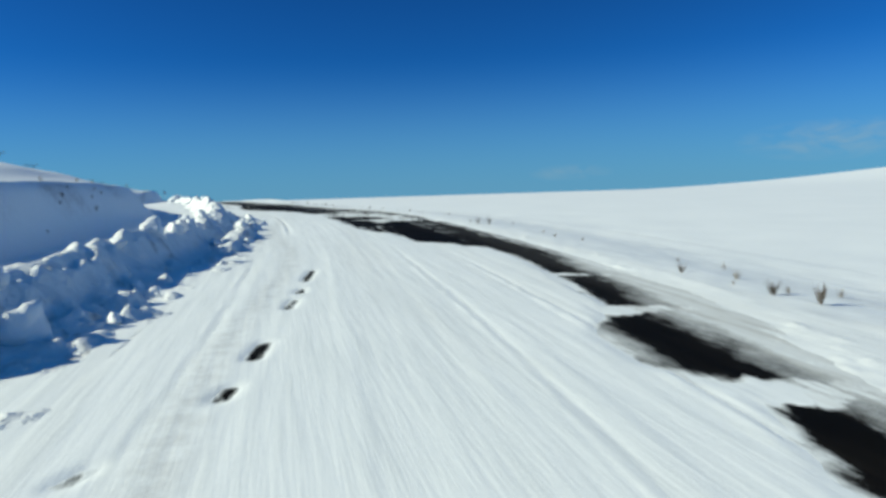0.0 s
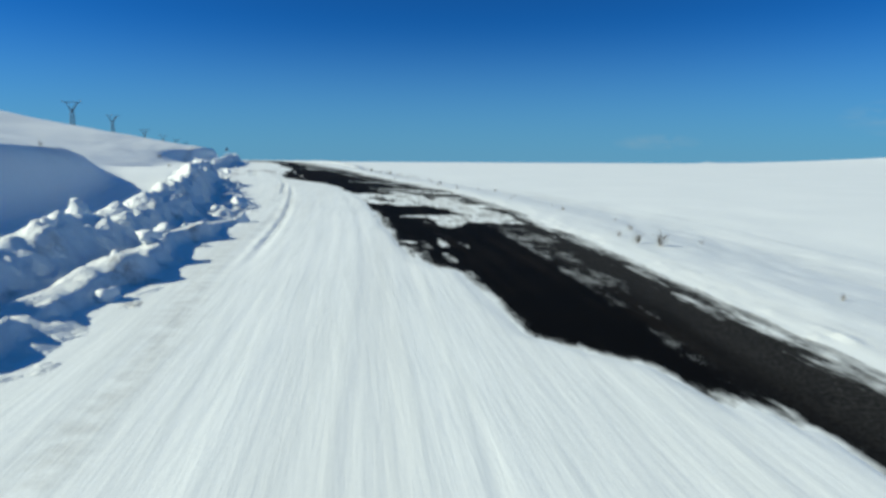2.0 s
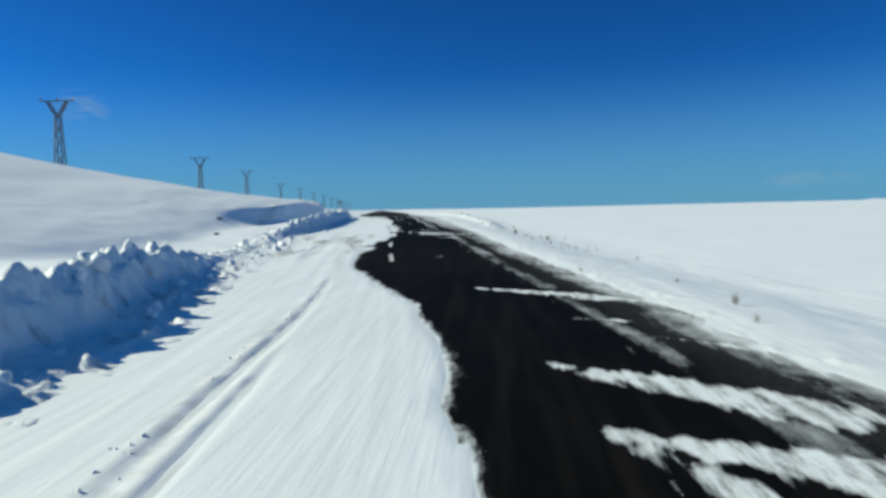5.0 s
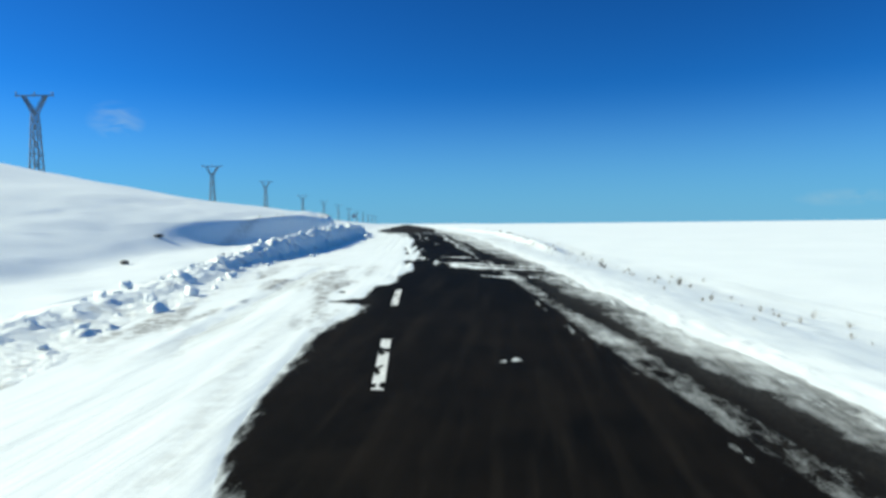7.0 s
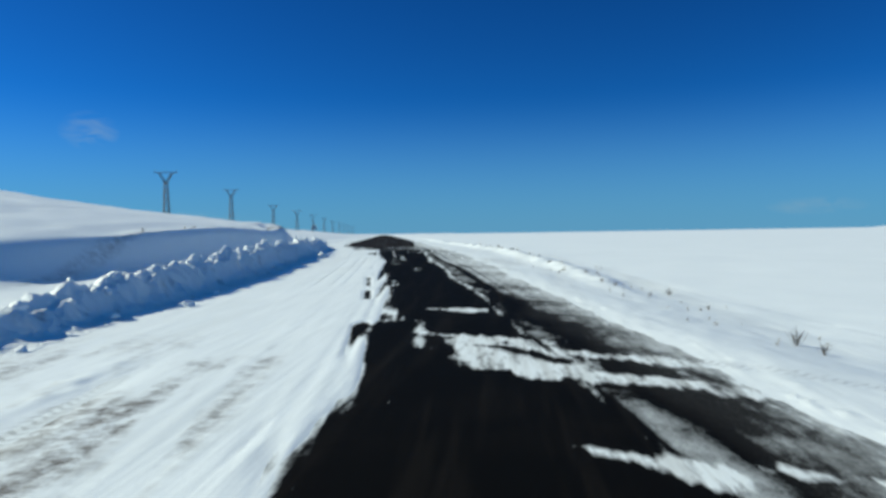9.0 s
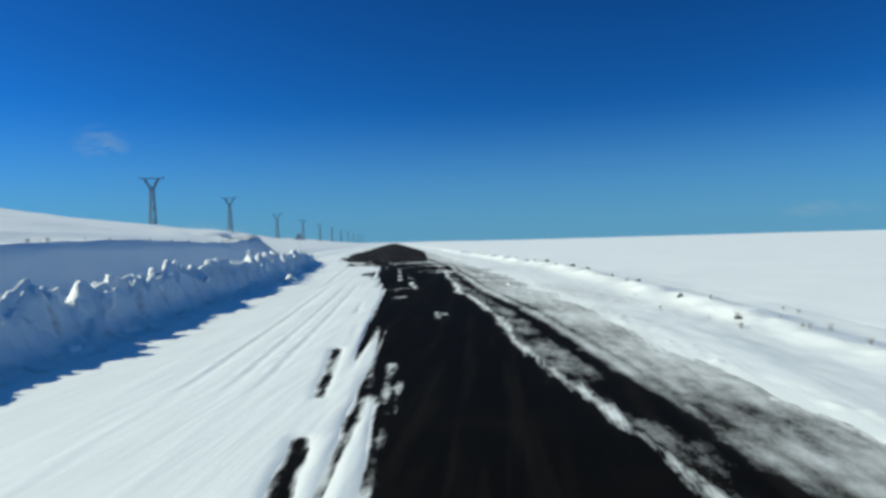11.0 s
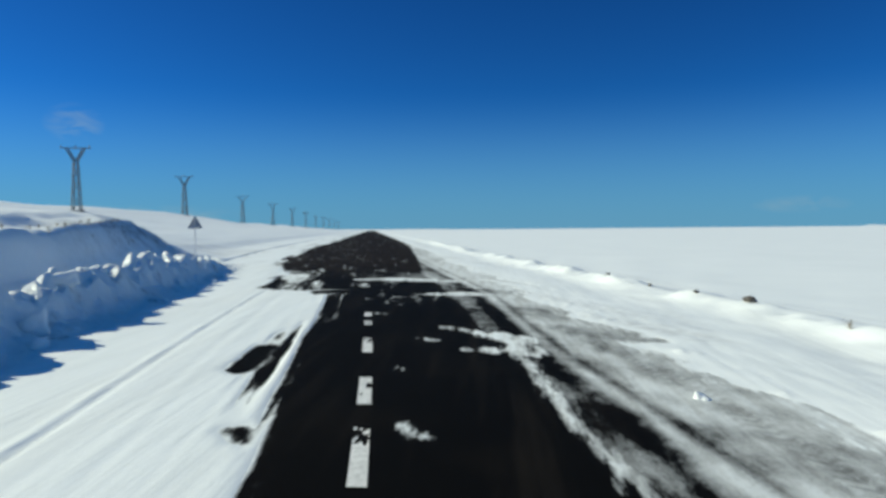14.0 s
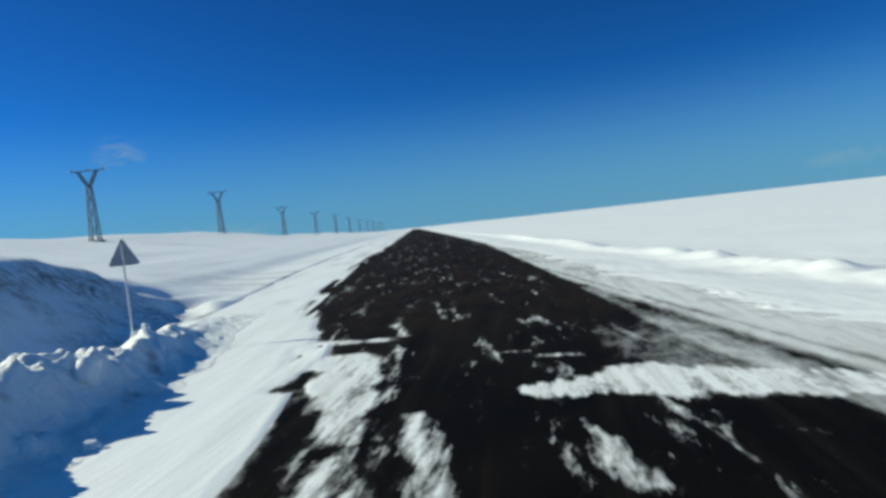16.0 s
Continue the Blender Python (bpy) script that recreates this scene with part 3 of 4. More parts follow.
    for y0, y1, u0, wide in RUTS:
        on = smooth((y - y0) / 4) * smooth((y1 - y) / 4)
        v = u - u0 - 0.12 * vnoise(y * 0.08, y * 0, 7 + int(y0))
        h = h + packed * on * min(1.0, wide / 0.08) * (-0.032 * np.exp(-((v / wide) ** 2)) + 0.028 * np.exp(-(((v + 1.7 * wide) / wide) ** 2)) * (0.6 + 0.8 * vnoise(y * 2.2, v * 4, 5)))
    return h, c


def sheet(name, us, ys, height, mats, attributes=None, shift=None):
    """One grid of faces over road coordinates (u across, y along); us may be shifted by a function of y."""
    Y, U = np.meshgrid(ys, us, indexing="ij")
    if shift is not None:
        U = U + shift(Y)
    Z = height(U, Y)
    X = U + centre_x(Y)
    nu, ny = len(us), len(ys)
    mesh = bpy.data.meshes.new(name)
    mesh.vertices.add(nu * ny)
    mesh.vertices.foreach_set("co", np.stack([X, Y, Z], -1).astype(np.float32).ravel())
    i = (np.arange(ny - 1)[:, None] * nu + np.arange(nu - 1)[None]).ravel()
    quads = np.stack([i, i + 1, i + nu + 1, i + nu], -1).astype(np.int32)
    mesh.loops.add(quads.size)
    mesh.loops.foreach_set("vertex_index", quads.ravel())
    mesh.polygons.add(len(quads))
    mesh.polygons.foreach_set("loop_start", np.arange(0, quads.size, 4, dtype=np.int32))
    mesh.polygons.foreach_set("loop_total", np.full(len(quads), 4, np.int32))
    mesh.update(calc_edges=True)
    mesh.polygons.foreach_set("use_smooth", np.ones(len(quads), bool))
    for key, f in (attributes or {}).items():
        at = mesh.attributes.new(key, "FLOAT", "POINT")
        at.data.foreach_set("value", np.broadcast_to(f(U, Y), U.shape).astype(np.float32).ravel())
    mesh.materials.append(mats)
    return new(name, mesh)


def steps(*runs):
    """Grid lines: (start, end, step) runs, each step growing evenly where a fourth number gives the last step."""
    out_ = []
    for a, b, *s in runs:
        if len(s) == 1:
            out_.append(np.arange(a, b, s[0]))
        else:
            p, vals = a, []
            growth = 1.12
            d = s[0]
            while p < b:
                vals.append(p)
                p += d
                d = min(d * growth, s[1])
            out_.append(np.array(vals))
    return np.concatenate(out_)


# ---- ground, road and snow ----

ALONG = steps((0, 14, 1.0), (14, 176, 0.12), (176, 1300, 0.15, 6.0))


def ground_z(u, y):
    z = land_z(u, y)
    inside = smooth((11.0 - u) / 1.6) * smooth((u - bank_u(y) + 0.9) / 0.7) * (y < 1250)
    return z - 0.35 * inside


def ridge_dirt(u, y):
    v = (-u + bank_u(y)) - 4.0
    patchy = smooth((fbm(u * 0.3, y * 0.28, 161, 3) + 0.25) / 0.4)
    band = patchy * np.exp(-((v - 0.1) / 0.22) ** 2) * (smooth((60 - y) / 8) * 0.9 + smooth((y - 108) / 10) * smooth((178 - y) / 5) * (0.7 + 0.3 * smooth((y - 145) / 8)))
    tail = np.exp(-(((y - 168) / 8) ** 2 + ((v - 0.1) / 1.0) ** 2)) * 0.9 * smooth((fbm(u * 0.9, y * 0.8, 167, 4) + 0.1) / 0.4)
    tail = tail + 0.55 * np.exp(-(((y - 170) / 8) ** 2 + ((v + 1.6) / 1.6) ** 2)) * smooth((fbm(u * 1.3, y * 0.7, 169, 4) - 0.02) / 0.3)
    field = 0.6 * smooth((y - 168) / 8) * smooth((230 - y) / 40) * np.exp(-(((u + 9) / 6) ** 2)) * smooth((fbm(u * 0.1, y * 0.35, 163, 3) + 0.05) / 0.3)
    return np.clip(band + tail + field, 0, 1)


out_right = steps((12, 4600, 0.4, 120.0))
ground_us = np.concatenate([-steps((20, 4600, 0.5, 120.0))[::-1], np.arange(-19.8, 12, 0.3), out_right])
ground_ys = np.concatenate([-steps((5, 1500, 1.0, 60.0))[::-1], np.arange(-4, 190, 0.5), steps((190, 4700, 0.6, 90.0))])
ground = sheet("ground", ground_us, ground_ys, ground_z, snow_field, {"dirt": ridge_dirt})
tagged(ground, "wide snow-covered field and hillside with wind-smoothed crust", "snowfield", kind="structure")

def dust(u, y):
    """How thickly blown snow powders the asphalt, 0 to 1."""
    right, edge, c = bare_right(y), swept(y), snow_depth(u, y)[1]
    w = wheel_u(y)
    d = 0.05 + 0.34 * smooth((c + 0.35) / 0.35) * (u < right)
    d += 0.3 * smooth((y - 160) / 3) * smooth((168 - y) / 4) * smooth((u - 0.8) / 0.8)
    d += 0.10 * smooth((y - 154) / 5) * (1 - 0.7 * smooth((y - 175) / 20))
    d += 0.14 * np.exp(-(((y - 46.2) / 1.6) ** 2 + ((u - 1.7) / 0.4) ** 2)) + 0.15 * np.exp(-(((y - 48.6) / 1.2) ** 2 + ((u - 2.3) / 0.5) ** 2))
    # first bend: a dark core in the gravel with a speckled outer side
    core = np.interp(y, (22, 25.4, 27.4, 30, 33.5, 36, 40), (3.2, 3.6, 3.6, 4.1, 4.35, 4.45, 4.5))
    near = smooth((36 - y) / 3)
    start = 0.40 + 0.26 * near - (0.36 + 0.26 * near) * np.exp(-(((u - core) / (0.52 - 0.18 * near)) ** 2)) + 0.5 * smooth((u - core - 0.45) / 0.6)
    d = d + 0.5 * np.exp(-(((u - 2.8) / 0.3) ** 4 + ((y - 26.1) / 1.0) ** 4))
    # along the road: grey gravel, the black wheel track, then ever more snow
    mid = 0.42 - 0.46 * np.exp(-(((u - w) / (0.22 + 0.16 * smooth((y - 98) / 8) + 0.14 * smooth((y - 58) / 4) * smooth((82 - y) / 6))) ** 2)) + 0.42 * smooth((u - w - 0.2) / np.maximum(edge - w, 0.4))
    # open stretch: thin driven-over snow with two tracks
    late = 0.45 - 0.36 * np.exp(-(((u - w) / 0.17) ** 2)) - 0.36 * np.exp(-(((u - w - 0.55) / 0.10) ** 2)) + 0.42 * smooth((u - w - 0.12) / 0.25)
    late = late + 0.22 * smooth((y - 158) / 5) * smooth((190 - y) / 20)
    a, b = smooth((y - 40) / 6), smooth((y - 112) / 10)
    side = start * (1 - a) + mid * a * (1 - b) + late * b
    side = side + 0.40 * fbm((y + 0.87 * u) * 0.6, u * 0.2, 62, 4, 0.6) * a + 0.22 * fbm(u * 2.6 + 0.1 * y, y * 0.1, 77, 4)
    d = d + (side - d) * smooth((u - right + 0.05) / 0.2)
    return np.clip(d, 0, 1.1)


def smears(u, y):
    """Grey-brown dirt dragged along the packed lane."""
    d = 0.25 * np.exp(-((u + 2.0 + 0.3 * np.sin(y * 0.3)) / 0.25) ** 2) * smooth((100 - y) / 20)
    d += smooth((y - 84) / 5) * smooth((108 - y) / 6) * np.clip(fbm(u * 1.6 + 0.1 * y, y * 0.3, 151, 5, 0.6) * 3.4 - 0.15, 0, 1) * smooth((-1.0 - u) / 0.6)
    d += 0.35 * smooth((y - 110) / 6) * np.clip(fbm(u * 1.0 + 0.2 * y, y * 0.12, 155, 4) * 3.0 - 0.3, 0, 1) * smooth((u - swept(y)) / 0.5) * smooth((swept(y) + 2.6 - u) / 1.0)
    d += 0.55 * smooth((y - 158) / 6) * np.clip(fbm(u * 0.9, y * 0.2, 159, 4) * 3.0 - 0.1, 0, 1) * smooth((-3.0 - u) / 0.8)
    return d


def treads(u, y):
    """Where tyres have printed their lugs."""
    on = np.exp(-(((u - 5.0 - 0.25 * (131 - y)) / 0.22) ** 4)) * smooth((y - 125) / 2) * smooth((136 - y) / 4)
    on += 0.8 * np.exp(-(((u - 5.9) / 0.25) ** 4)) * smooth((y - 127) / 2) * smooth((136 - y) / 4)
    on += np.exp(-(((u - 4.9 + 0.9 * (y - 104.5)) / 0.3) ** 4)) * smooth((y - 101) / 2) * smooth((107 - y) / 2)
    on += 0.7 * np.exp(-(((u - 5.1) / 0.16) ** 4)) * smooth((y - 40) / 3) * smooth((52 - y) / 3)
    on += 0.6 * np.exp(-(((u + 3.5) / 0.2) ** 4)) * smooth((y - 86) / 3) * smooth((106 - y) / 6)
    on += 0.6 * np.exp(-(((u + 2.0) / 0.16) ** 4)) * smooth((y - 86) / 3) * smooth((100 - y) / 6)
    on += 0.5 * np.exp(-(((u - 4.1) / 0.2) ** 4)) * smooth((y - 138) / 3) * smooth((156 - y) / 3)
    return np.clip(on * (0.6 + 0.8 * fbm(u * 2, y * 0.5, 157, 3)), 0, 1)


road = sheet("road", np.concatenate([np.arange(-6.0, -2.2, 0.1), np.arange(-2.2, 3.8, 0.065), np.arange(3.8, 6.61, 0.09)]), ALONG, lambda u, y: road_z(y) - 0.004 * np.abs(u) - 0.4 * smooth((u - 5.7) / 0.6), asphalt,
             {"dust": dust, "cover": lambda u, y: np.clip(snow_depth(u, y)[1] * (1 + 1.2 * smooth((bare_left_edge(y) + 0.5 - u) / 0.3)), -1, 0.6), "mud": lambda u, y: np.clip(0.5 * smooth((y - 160) / 14) + 0.15 * smooth((y - 78) / 4) * smooth((96 - y) / 8), 0, 1), "tread": treads, "gravel": lambda u, y: smooth((u - 3.7 + 0.35 * fbm(u * 1.5, y * 0.4, 79, 3)) / 0.9)})
tagged(road, "dark asphalt road with gravel shoulder, half cleared of snow", "road", kind="structure")


def packed_z(u, y):
    h, c = snow_depth(u, y)
    side = smooth((u - 5.2) / 0.9)
    z = road_z(y) + h * (1 - side) + side * (land_z(u, y) - road_z(y) + 0.02 * fbm(u * 3, y * 1.2, 97, 3) * smooth((10.6 - u) / 1.5))
    # tyre marks and crumbs along the right edge
    crumbs = np.clip(fbm(u * 5, y * 5, 99, 2) - 0.35, 0, 1) * 0.10 * np.exp(-((u - swept(y) - 0.3) / 0.5) ** 2) * (c > 0.15)
    ends = smooth((u - bank_u(y) - 0.55 + 1.9 * smooth((y - 171) / 4)) / 0.3) * smooth((11.5 - u) / 0.45)
    return z + crumbs - 0.25 * (1 - ends)


road_snow = sheet("packed_snow", np.concatenate([np.arange(-10.6, -4, 0.12), np.arange(-4, 6.0, 0.065), np.arange(6.0, 11.6, 0.14)]), ALONG, packed_z, snow_packed, {"dirt": smears, "tread": treads})
tagged(road_snow, "packed white snow crust with tyre tracks on the road", "packed snow", kind="structure")


def blocks(u, y, size, seed):
    """Heaped blocks: domes of uneven height round jittered points, 0 to 1."""
    gu, gy, best = np.floor(u / size), np.floor(y / size), np.zeros(np.broadcast(u, y).shape)
    rand = lambda a, b, k: np.abs(np.sin(a * 127.1 + b * 311.7 + k * 74.7 + seed * 19.3) * 43758.5453) % 1.0
    for i in (-1, 0, 1):
        for j in (-1, 0, 1):
            a, b = gu + i, gy + j
            du, dy = u / size - a - 0.15 - 0.7 * rand(a, b, 1), y / size - b - 0.15 - 0.7 * rand(a, b, 2)
            tilt = (rand(a, b, 4) - 0.5) * du + (rand(a, b, 5) - 0.5) * dy
            flat = np.clip(1 - (np.abs(du) ** 2.4 + np.abs(dy) ** 2.4) / (0.32 + 0.4 * rand(a, b, 6)), 0, 1) ** 0.45
            best = np.maximum(best, flat * (0.25 + 0.75 * rand(a, b, 3) ** 1.5 + 0.6 * tilt))
    return np.clip(best, 0, 1.2)


def bank_z(u, y):
    w = u - bank_u(y)
    wob = 0.30 * fbm(u * 0.0 + 3.3, y * 0.55, 101, 3) + 0.10 * fbm(u * 1.5, y * 1.7, 103, 3)
    w = w + wob
    lump = 0.5 + 0.5 * fbm(u * 1.3, y * 1.2, 107, 4)
    cloddy = 1 - np.abs(fbm(u * 2.4, y * 2.0, 109, 4, 0.6)) * 2.6
    H = bank_h(y)
    crest = H * (0.62 + 0.5 * (lump - 0.5)) + (0.08 * np.clip(cloddy, 0, 1) + (0.46 * blocks(u, y, 0.75, 1) + 0.20 * blocks(u, y, 0.34, 2)) * (0.6 + 0.4 * smooth((y - 46) / 10))) * np.clip(H, 0.08, 1) * np.exp(-((w / 0.55) ** 2))
    front = 1 - smooth((w - 0.05) / (0.75 + 0.2 * lump))
    front = front * (1 - 0.10 * np.sin(np.clip(w, 0, 1.2) * 9)) + 0.26 * fbm(u * 2.3, y * 2.1, 113, 5, 0.62) * smooth(w / 0.2) * (w < 1.2)
    back = 1 - 0.42 * hollow(y) * smooth(-w / 1.1)
    rel = crest * np.where(w > 0, front, back)
    foot_lumps = np.clip(fbm(u * 1.9, y * 1.7, 117, 3) - 0.16, 0, 1) * (0.6 - 0.35 * smooth(bench(y) / 0.25)) * np.exp(-((w - 1.6) / 0.5) ** 2) * np.clip(H + 0.25, 0, 1) * (0.08 + 0.92 * smooth((100 - y) / 12)) * smooth((176 - y) / 3)
    rough = (0.16 * blocks(u, y, 0.5, 3) + 0.07 * blocks(u, y, 0.24, 4)) * smooth((w - 0.1) / 0.3) * smooth((1.25 - w) / 0.5) * np.clip(H * 1.2, 0.2, 1)
    ledge = bench(y) * (0.95 + 0.3 * fbm(u * 0.9, y * 0.6, 119, 3)) * smooth((w - 0.8) / 0.4) * smooth((1.75 + 0.4 * fbm(u * 0.0 + 1.7, y * 0.45, 121, 3) - w) / 0.22)
    z = road_z(y) + np.maximum(rel + rough, ledge + 0.3 * rough) + foot_lumps
    hidden = smooth((w + 2.6) / 0.7)
    land = land_z(u, y)
    z = np.where(w < -0.6, np.maximum(z, land - 0.1) * smooth((w + 1.8) / 1.2) + (land - 0.12) * (1 - smooth((w + 1.8) / 1.2)), z)
    z = z - 0.3 * (1 - hidden)
    return z - 0.12 * smooth((w - 2.35 + 0.9 * smooth((y - 96) / 8)) / 0.3) - 0.3 * smooth((y - 174) / 3)


bank = sheet("snow_bank", np.concatenate([np.arange(-3.2, -0.9, 0.1), np.arange(-0.9, 2.75, 0.06)]), steps((0, 12, 0.6), (12, 178, 0.08)), bank_z, snow_heap, {"dirt": lambda u, y: 0.10 * smooth((u - bank_u(y) - 0.3) / 0.4) + 0.45 * smooth((fbm(u * 2.2, y * 1.8, 165, 3) - 0.36) / 0.12) * smooth((u - bank_u(y) - 0.1) / 0.3)}, shift=bank_u)
tagged(bank, "lumpy ploughed snow bank along the road edge", "snow bank", kind="structure")

# ---- far mountains ----


def far_mountains():
    n = 160
    verts, faces = [], []
    for i in range(n + 1):
        a = radians(22.5 + 26 * i / n)
        t = np.array([i * 0.09])
        tall = 11 + 12 * float(fbm(t, t * 0 + 2.0, 131, 4)[0])
        tall *= float(smooth(np.array(min(i, n - i) / 60.0)))
        for j, (r, h) in enumerate(((4200, -25), (4330, tall * 0.55), (4450, tall), (4700, -25))):
            verts.append((math.sin(a) * r, math.cos(a) * r, h))
    for i in range(n):
        for j in range(3):
            k = i * 4 + j
            faces.append((k, k + 1, k + 5, k + 4))
    me = bpy.data.meshes.new("backdrop")
    me.from_pydata(verts, [], faces)
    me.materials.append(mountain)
    return tagged(new("backdrop", me), "mountain range on the far horizon, haze painted in as pale blue-grey", "mountains", kind="structure")


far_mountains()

# ---- things ----


def part(name, bm, material, parent=None, label=""):
    me = bpy.data.meshes.new(name)
    bm.to_mesh(me)
    bm.free()
    me.materials.append(material)
    ob = new(name, me)
    if parent is not None:
        ob.parent = parent
    if label:
        ob["label"] = label
    return ob


def bar(bm, a, b, w, w2=None):
    """A square bar from a to b."""
    a, b = Vector(a), Vector(b)
    w2 = w if w2 is None else w2
    q = (b - a).to_track_quat("Z", "Y")
    rings = []
    for p, s in ((a, w), (b, w2)):
        rings.append([bm.verts.new(p + q @ Vector((sx * s / 2, sy * s / 2, 0))) for sx, sy in ((-1, -1), (1, -1), (1, 1), (-1, 1))])
    for i in range(4):
        j = (i + 1) % 4
        bm.faces.new((rings[0][i], rings[0][j], rings[1][j], rings[1][i]))
    bm.faces.new(rings[0][::-1])
    bm.faces.new(rings[1])


def pylon():
    root = new("power_pylon")
    root.empty_display_size = 0.5
    neck, top = 8.6, 11.0
    low, high = 0.72, 0.36
    corners = ((-1, -1), (1, -1), (1, 1), (-1, 1))
    at = lambda k, z: (corners[k][0] * (low + (high - low) * z / neck), corners[k][1] * (low + (high - low) * z / neck), z)
    for k in range(4):
        bm = bmesh.new()
        bar(bm, at(k, -0.6), at(k, neck), 0.17, 0.13)
        part("leg", bm, steel, root)
    levels = [0.15, 1.7, 3.1, 4.4, 5.6, 6.7, 7.7, neck]
    for k in range(4):
        bm = bmesh.new()
        for i, (z0, z1) in enumerate(zip(levels, levels[1:])):
            a, b = (k, (k + 1) % 4) if i % 2 == 0 else ((k + 1) % 4, k)
            bar(bm, at(a, z0), at(b, z1), 0.075)
            bar(bm, at(k, z1), at((k + 1) % 4, z1), 0.065)
        part("lattice", bm, steel, root)
    for s in (-1, 1):
        bm = bmesh.new()
        for dy in (-1, 1):
            bar(bm, (s * 0.30, dy * 0.30, neck), (s * 1.75, dy * 0.16, top), 0.13)
            bar(bm, (-s * 0.10, dy * 0.28, neck + 0.05), (s * 1.35, dy * 0.16, top), 0.10)
        for f in (0.25, 0.5, 0.75):
            x0, x1 = s * (0.30 + 1.45 * f), s * (-0.1 + 1.45 * f)
            z = neck + (top - neck) * f
            bar(bm, (x0, -0.28 + 0.12 * f, z), (x1, 0.28 - 0.12 * f, z), 0.06)
        part("arm", bm, steel, root)
    bm = bmesh.new()
    for dy in (-0.16, 0.16):
        bar(bm, (-2.7, dy * 0.3, top), (2.7, dy * 0.3, top), 0.15)
    for x in np.linspace(-2.4, 2.4, 9):
        bar(bm, (x, -0.1, top), (x + 0.25, 0.1, top), 0.06)
    part("crossbar", bm, steel, root)
    for x in (-2.55, 0.0, 2.55):
        bm = bmesh.new()
        for i in range(4):
            bmesh.ops.create_cone(bm, cap_ends=True, segments=10, radius1=0.12, radius2=0.09, depth=0.07, matrix=Matrix.Translation((x, 0, top + 0.16 + i * 0.09)))
        bar(bm, (x, 0, top), (x, 0, top + 0.5), 0.04)
        part("insulator", bm, steel, root)
    bm = bmesh.new()
    bmesh.ops.create_cube(bm, size=1, matrix=Matrix.Translation((0, 0, -0.25)) @ Matrix.Diagonal((2.3, 2.3, 0.9, 1)))
    bmesh.ops.bevel(bm, geom=bm.edges[:], offset=0.08, segments=2, affect="EDGES")
    part("footing", bm, concrete, root, "grey concrete footing")
    return tagged(root, "grey steel lattice power pylon with a Y-shaped head", "power pylon", "pylons along the hillside")


def ground_at(x, y):
    yy = np.array([[float(y)]])
    uu = np.array([[float(x)]]) - centre_x(yy)
    return float(land_z(uu, yy)[0, 0])


first = pylon()
for k in range(12):
    x, y = ((-63.7, 169.4), (-79.4, 262.4), (-94.5, 344.8))[k] if k < 3 else (-105.6 - 12.3 * (k - 3), 428.5 + 83.7 * (k - 3))
    m = pose(x, y, ground_at(x, y) - 0.05, 0, 0, 8.0 + (3 if k == 1 else 0)) @ Matrix.Scale(1.03 if k else 1.05, 4, (0, 0, 1))
    if k == 0:
        first.matrix_basis = m
    else:
        copy_thing(first, m)


def road_sign(x, y):
    z = ground_at(x, y)
    root = new("road_sign")
    root.matrix_basis = pose(x, y, z, 0, 0, 8)
    base = 4.62 - z
    bm = bmesh.new()
    bmesh.ops.create_cone(bm, cap_ends=True, segments=14, radius1=0.022, radius2=0.022, depth=base + 0.5 + 0.4, matrix=Matrix.Translation((0, -0.03, (base + 0.5 - 0.4) / 2)))
    part("post", bm, post_metal, root, "thin grey steel post")
    half, tall, r = 0.375, 0.64, 0.04
    bm = bmesh.new()
    ring = []
    for cx, cz, a0 in ((-half + r * 1.7, r, 150), (half - r * 1.7, r, 270), (0, tall - 2 * r, 30)):
        for i in range(6):
            a = radians(a0 + i * 24)
            ring.append((cx + r * math.cos(a), cz + r * math.sin(a)))
    ring.sort(key=lambda p: math.atan2(p[1] - tall * 0.35, p[0]))
    faces = []
    for dy in (0.0, 0.02):
        faces.append([bm.verts.new((px, dy, base + pz)) for px, pz in ring])
    bm.faces.new(faces[0])
    bm.faces.new(faces[1][::-1])
    for i in range(len(ring)):
        j = (i + 1) % len(ring)
        bm.faces.new((faces[0][i], faces[1][i], faces[1][j], faces[0][j]))
    bmesh.ops.recalc_face_normals(bm, faces=bm.faces[:])
    part("plate", bm, sign_metal, root, "plain grey triangular plate seen from behind")
    for dz in (0.09, 0.33):
        bm = bmesh.new()
        bmesh.ops.create_cube(bm, size=1, matrix=Matrix.Translation((0, -0.02, base + dz)) @ Matrix.Diagonal((0.14, 0.05, 0.035, 1)))
        part("clamp", bm, sign_metal, root)
    return tagged(root, "triangular metal road sign on a thin post, grey back", "road sign")


road_sign(-16.95, 168.1)


def clod_mesh(seed, squash, levels=3):
    bm = bmesh.new()
    bmesh.ops.create_icosphere(bm, subdivisions=levels, radius=1.0)
    off = Vector((seed * 3.7, seed * 1.9, seed * 5.3))
    r = random.Random(seed)
    cuts = [(Vector((r.gauss(0, 1), r.gauss(0, 1), r.gauss(0, 1))).normalized(), r.uniform(0.55, 0.95)) for _ in range(8)]
    for v in bm.verts:
        d = v.co.normalized()
        k = 1.25
        for n_, c_ in cuts:
            q = d.dot(n_)
            if q * k > c_:
                k = c_ / q
        k *= 1 + 0.34 * noise.noise(d * 1.3 + off) + 0.20 * noise.noise(d * 3.1 + off) + 0.12 * noise.noise(d * 7 + off)
        v.co = Vector((d.x * k, d.y * k, d.z * k * squash))
    for f in bm.faces:
        f.smooth = True
    me = bpy.data.meshes.new("snow_clod")
    bm.to_mesh(me)
    bm.free()
    return me


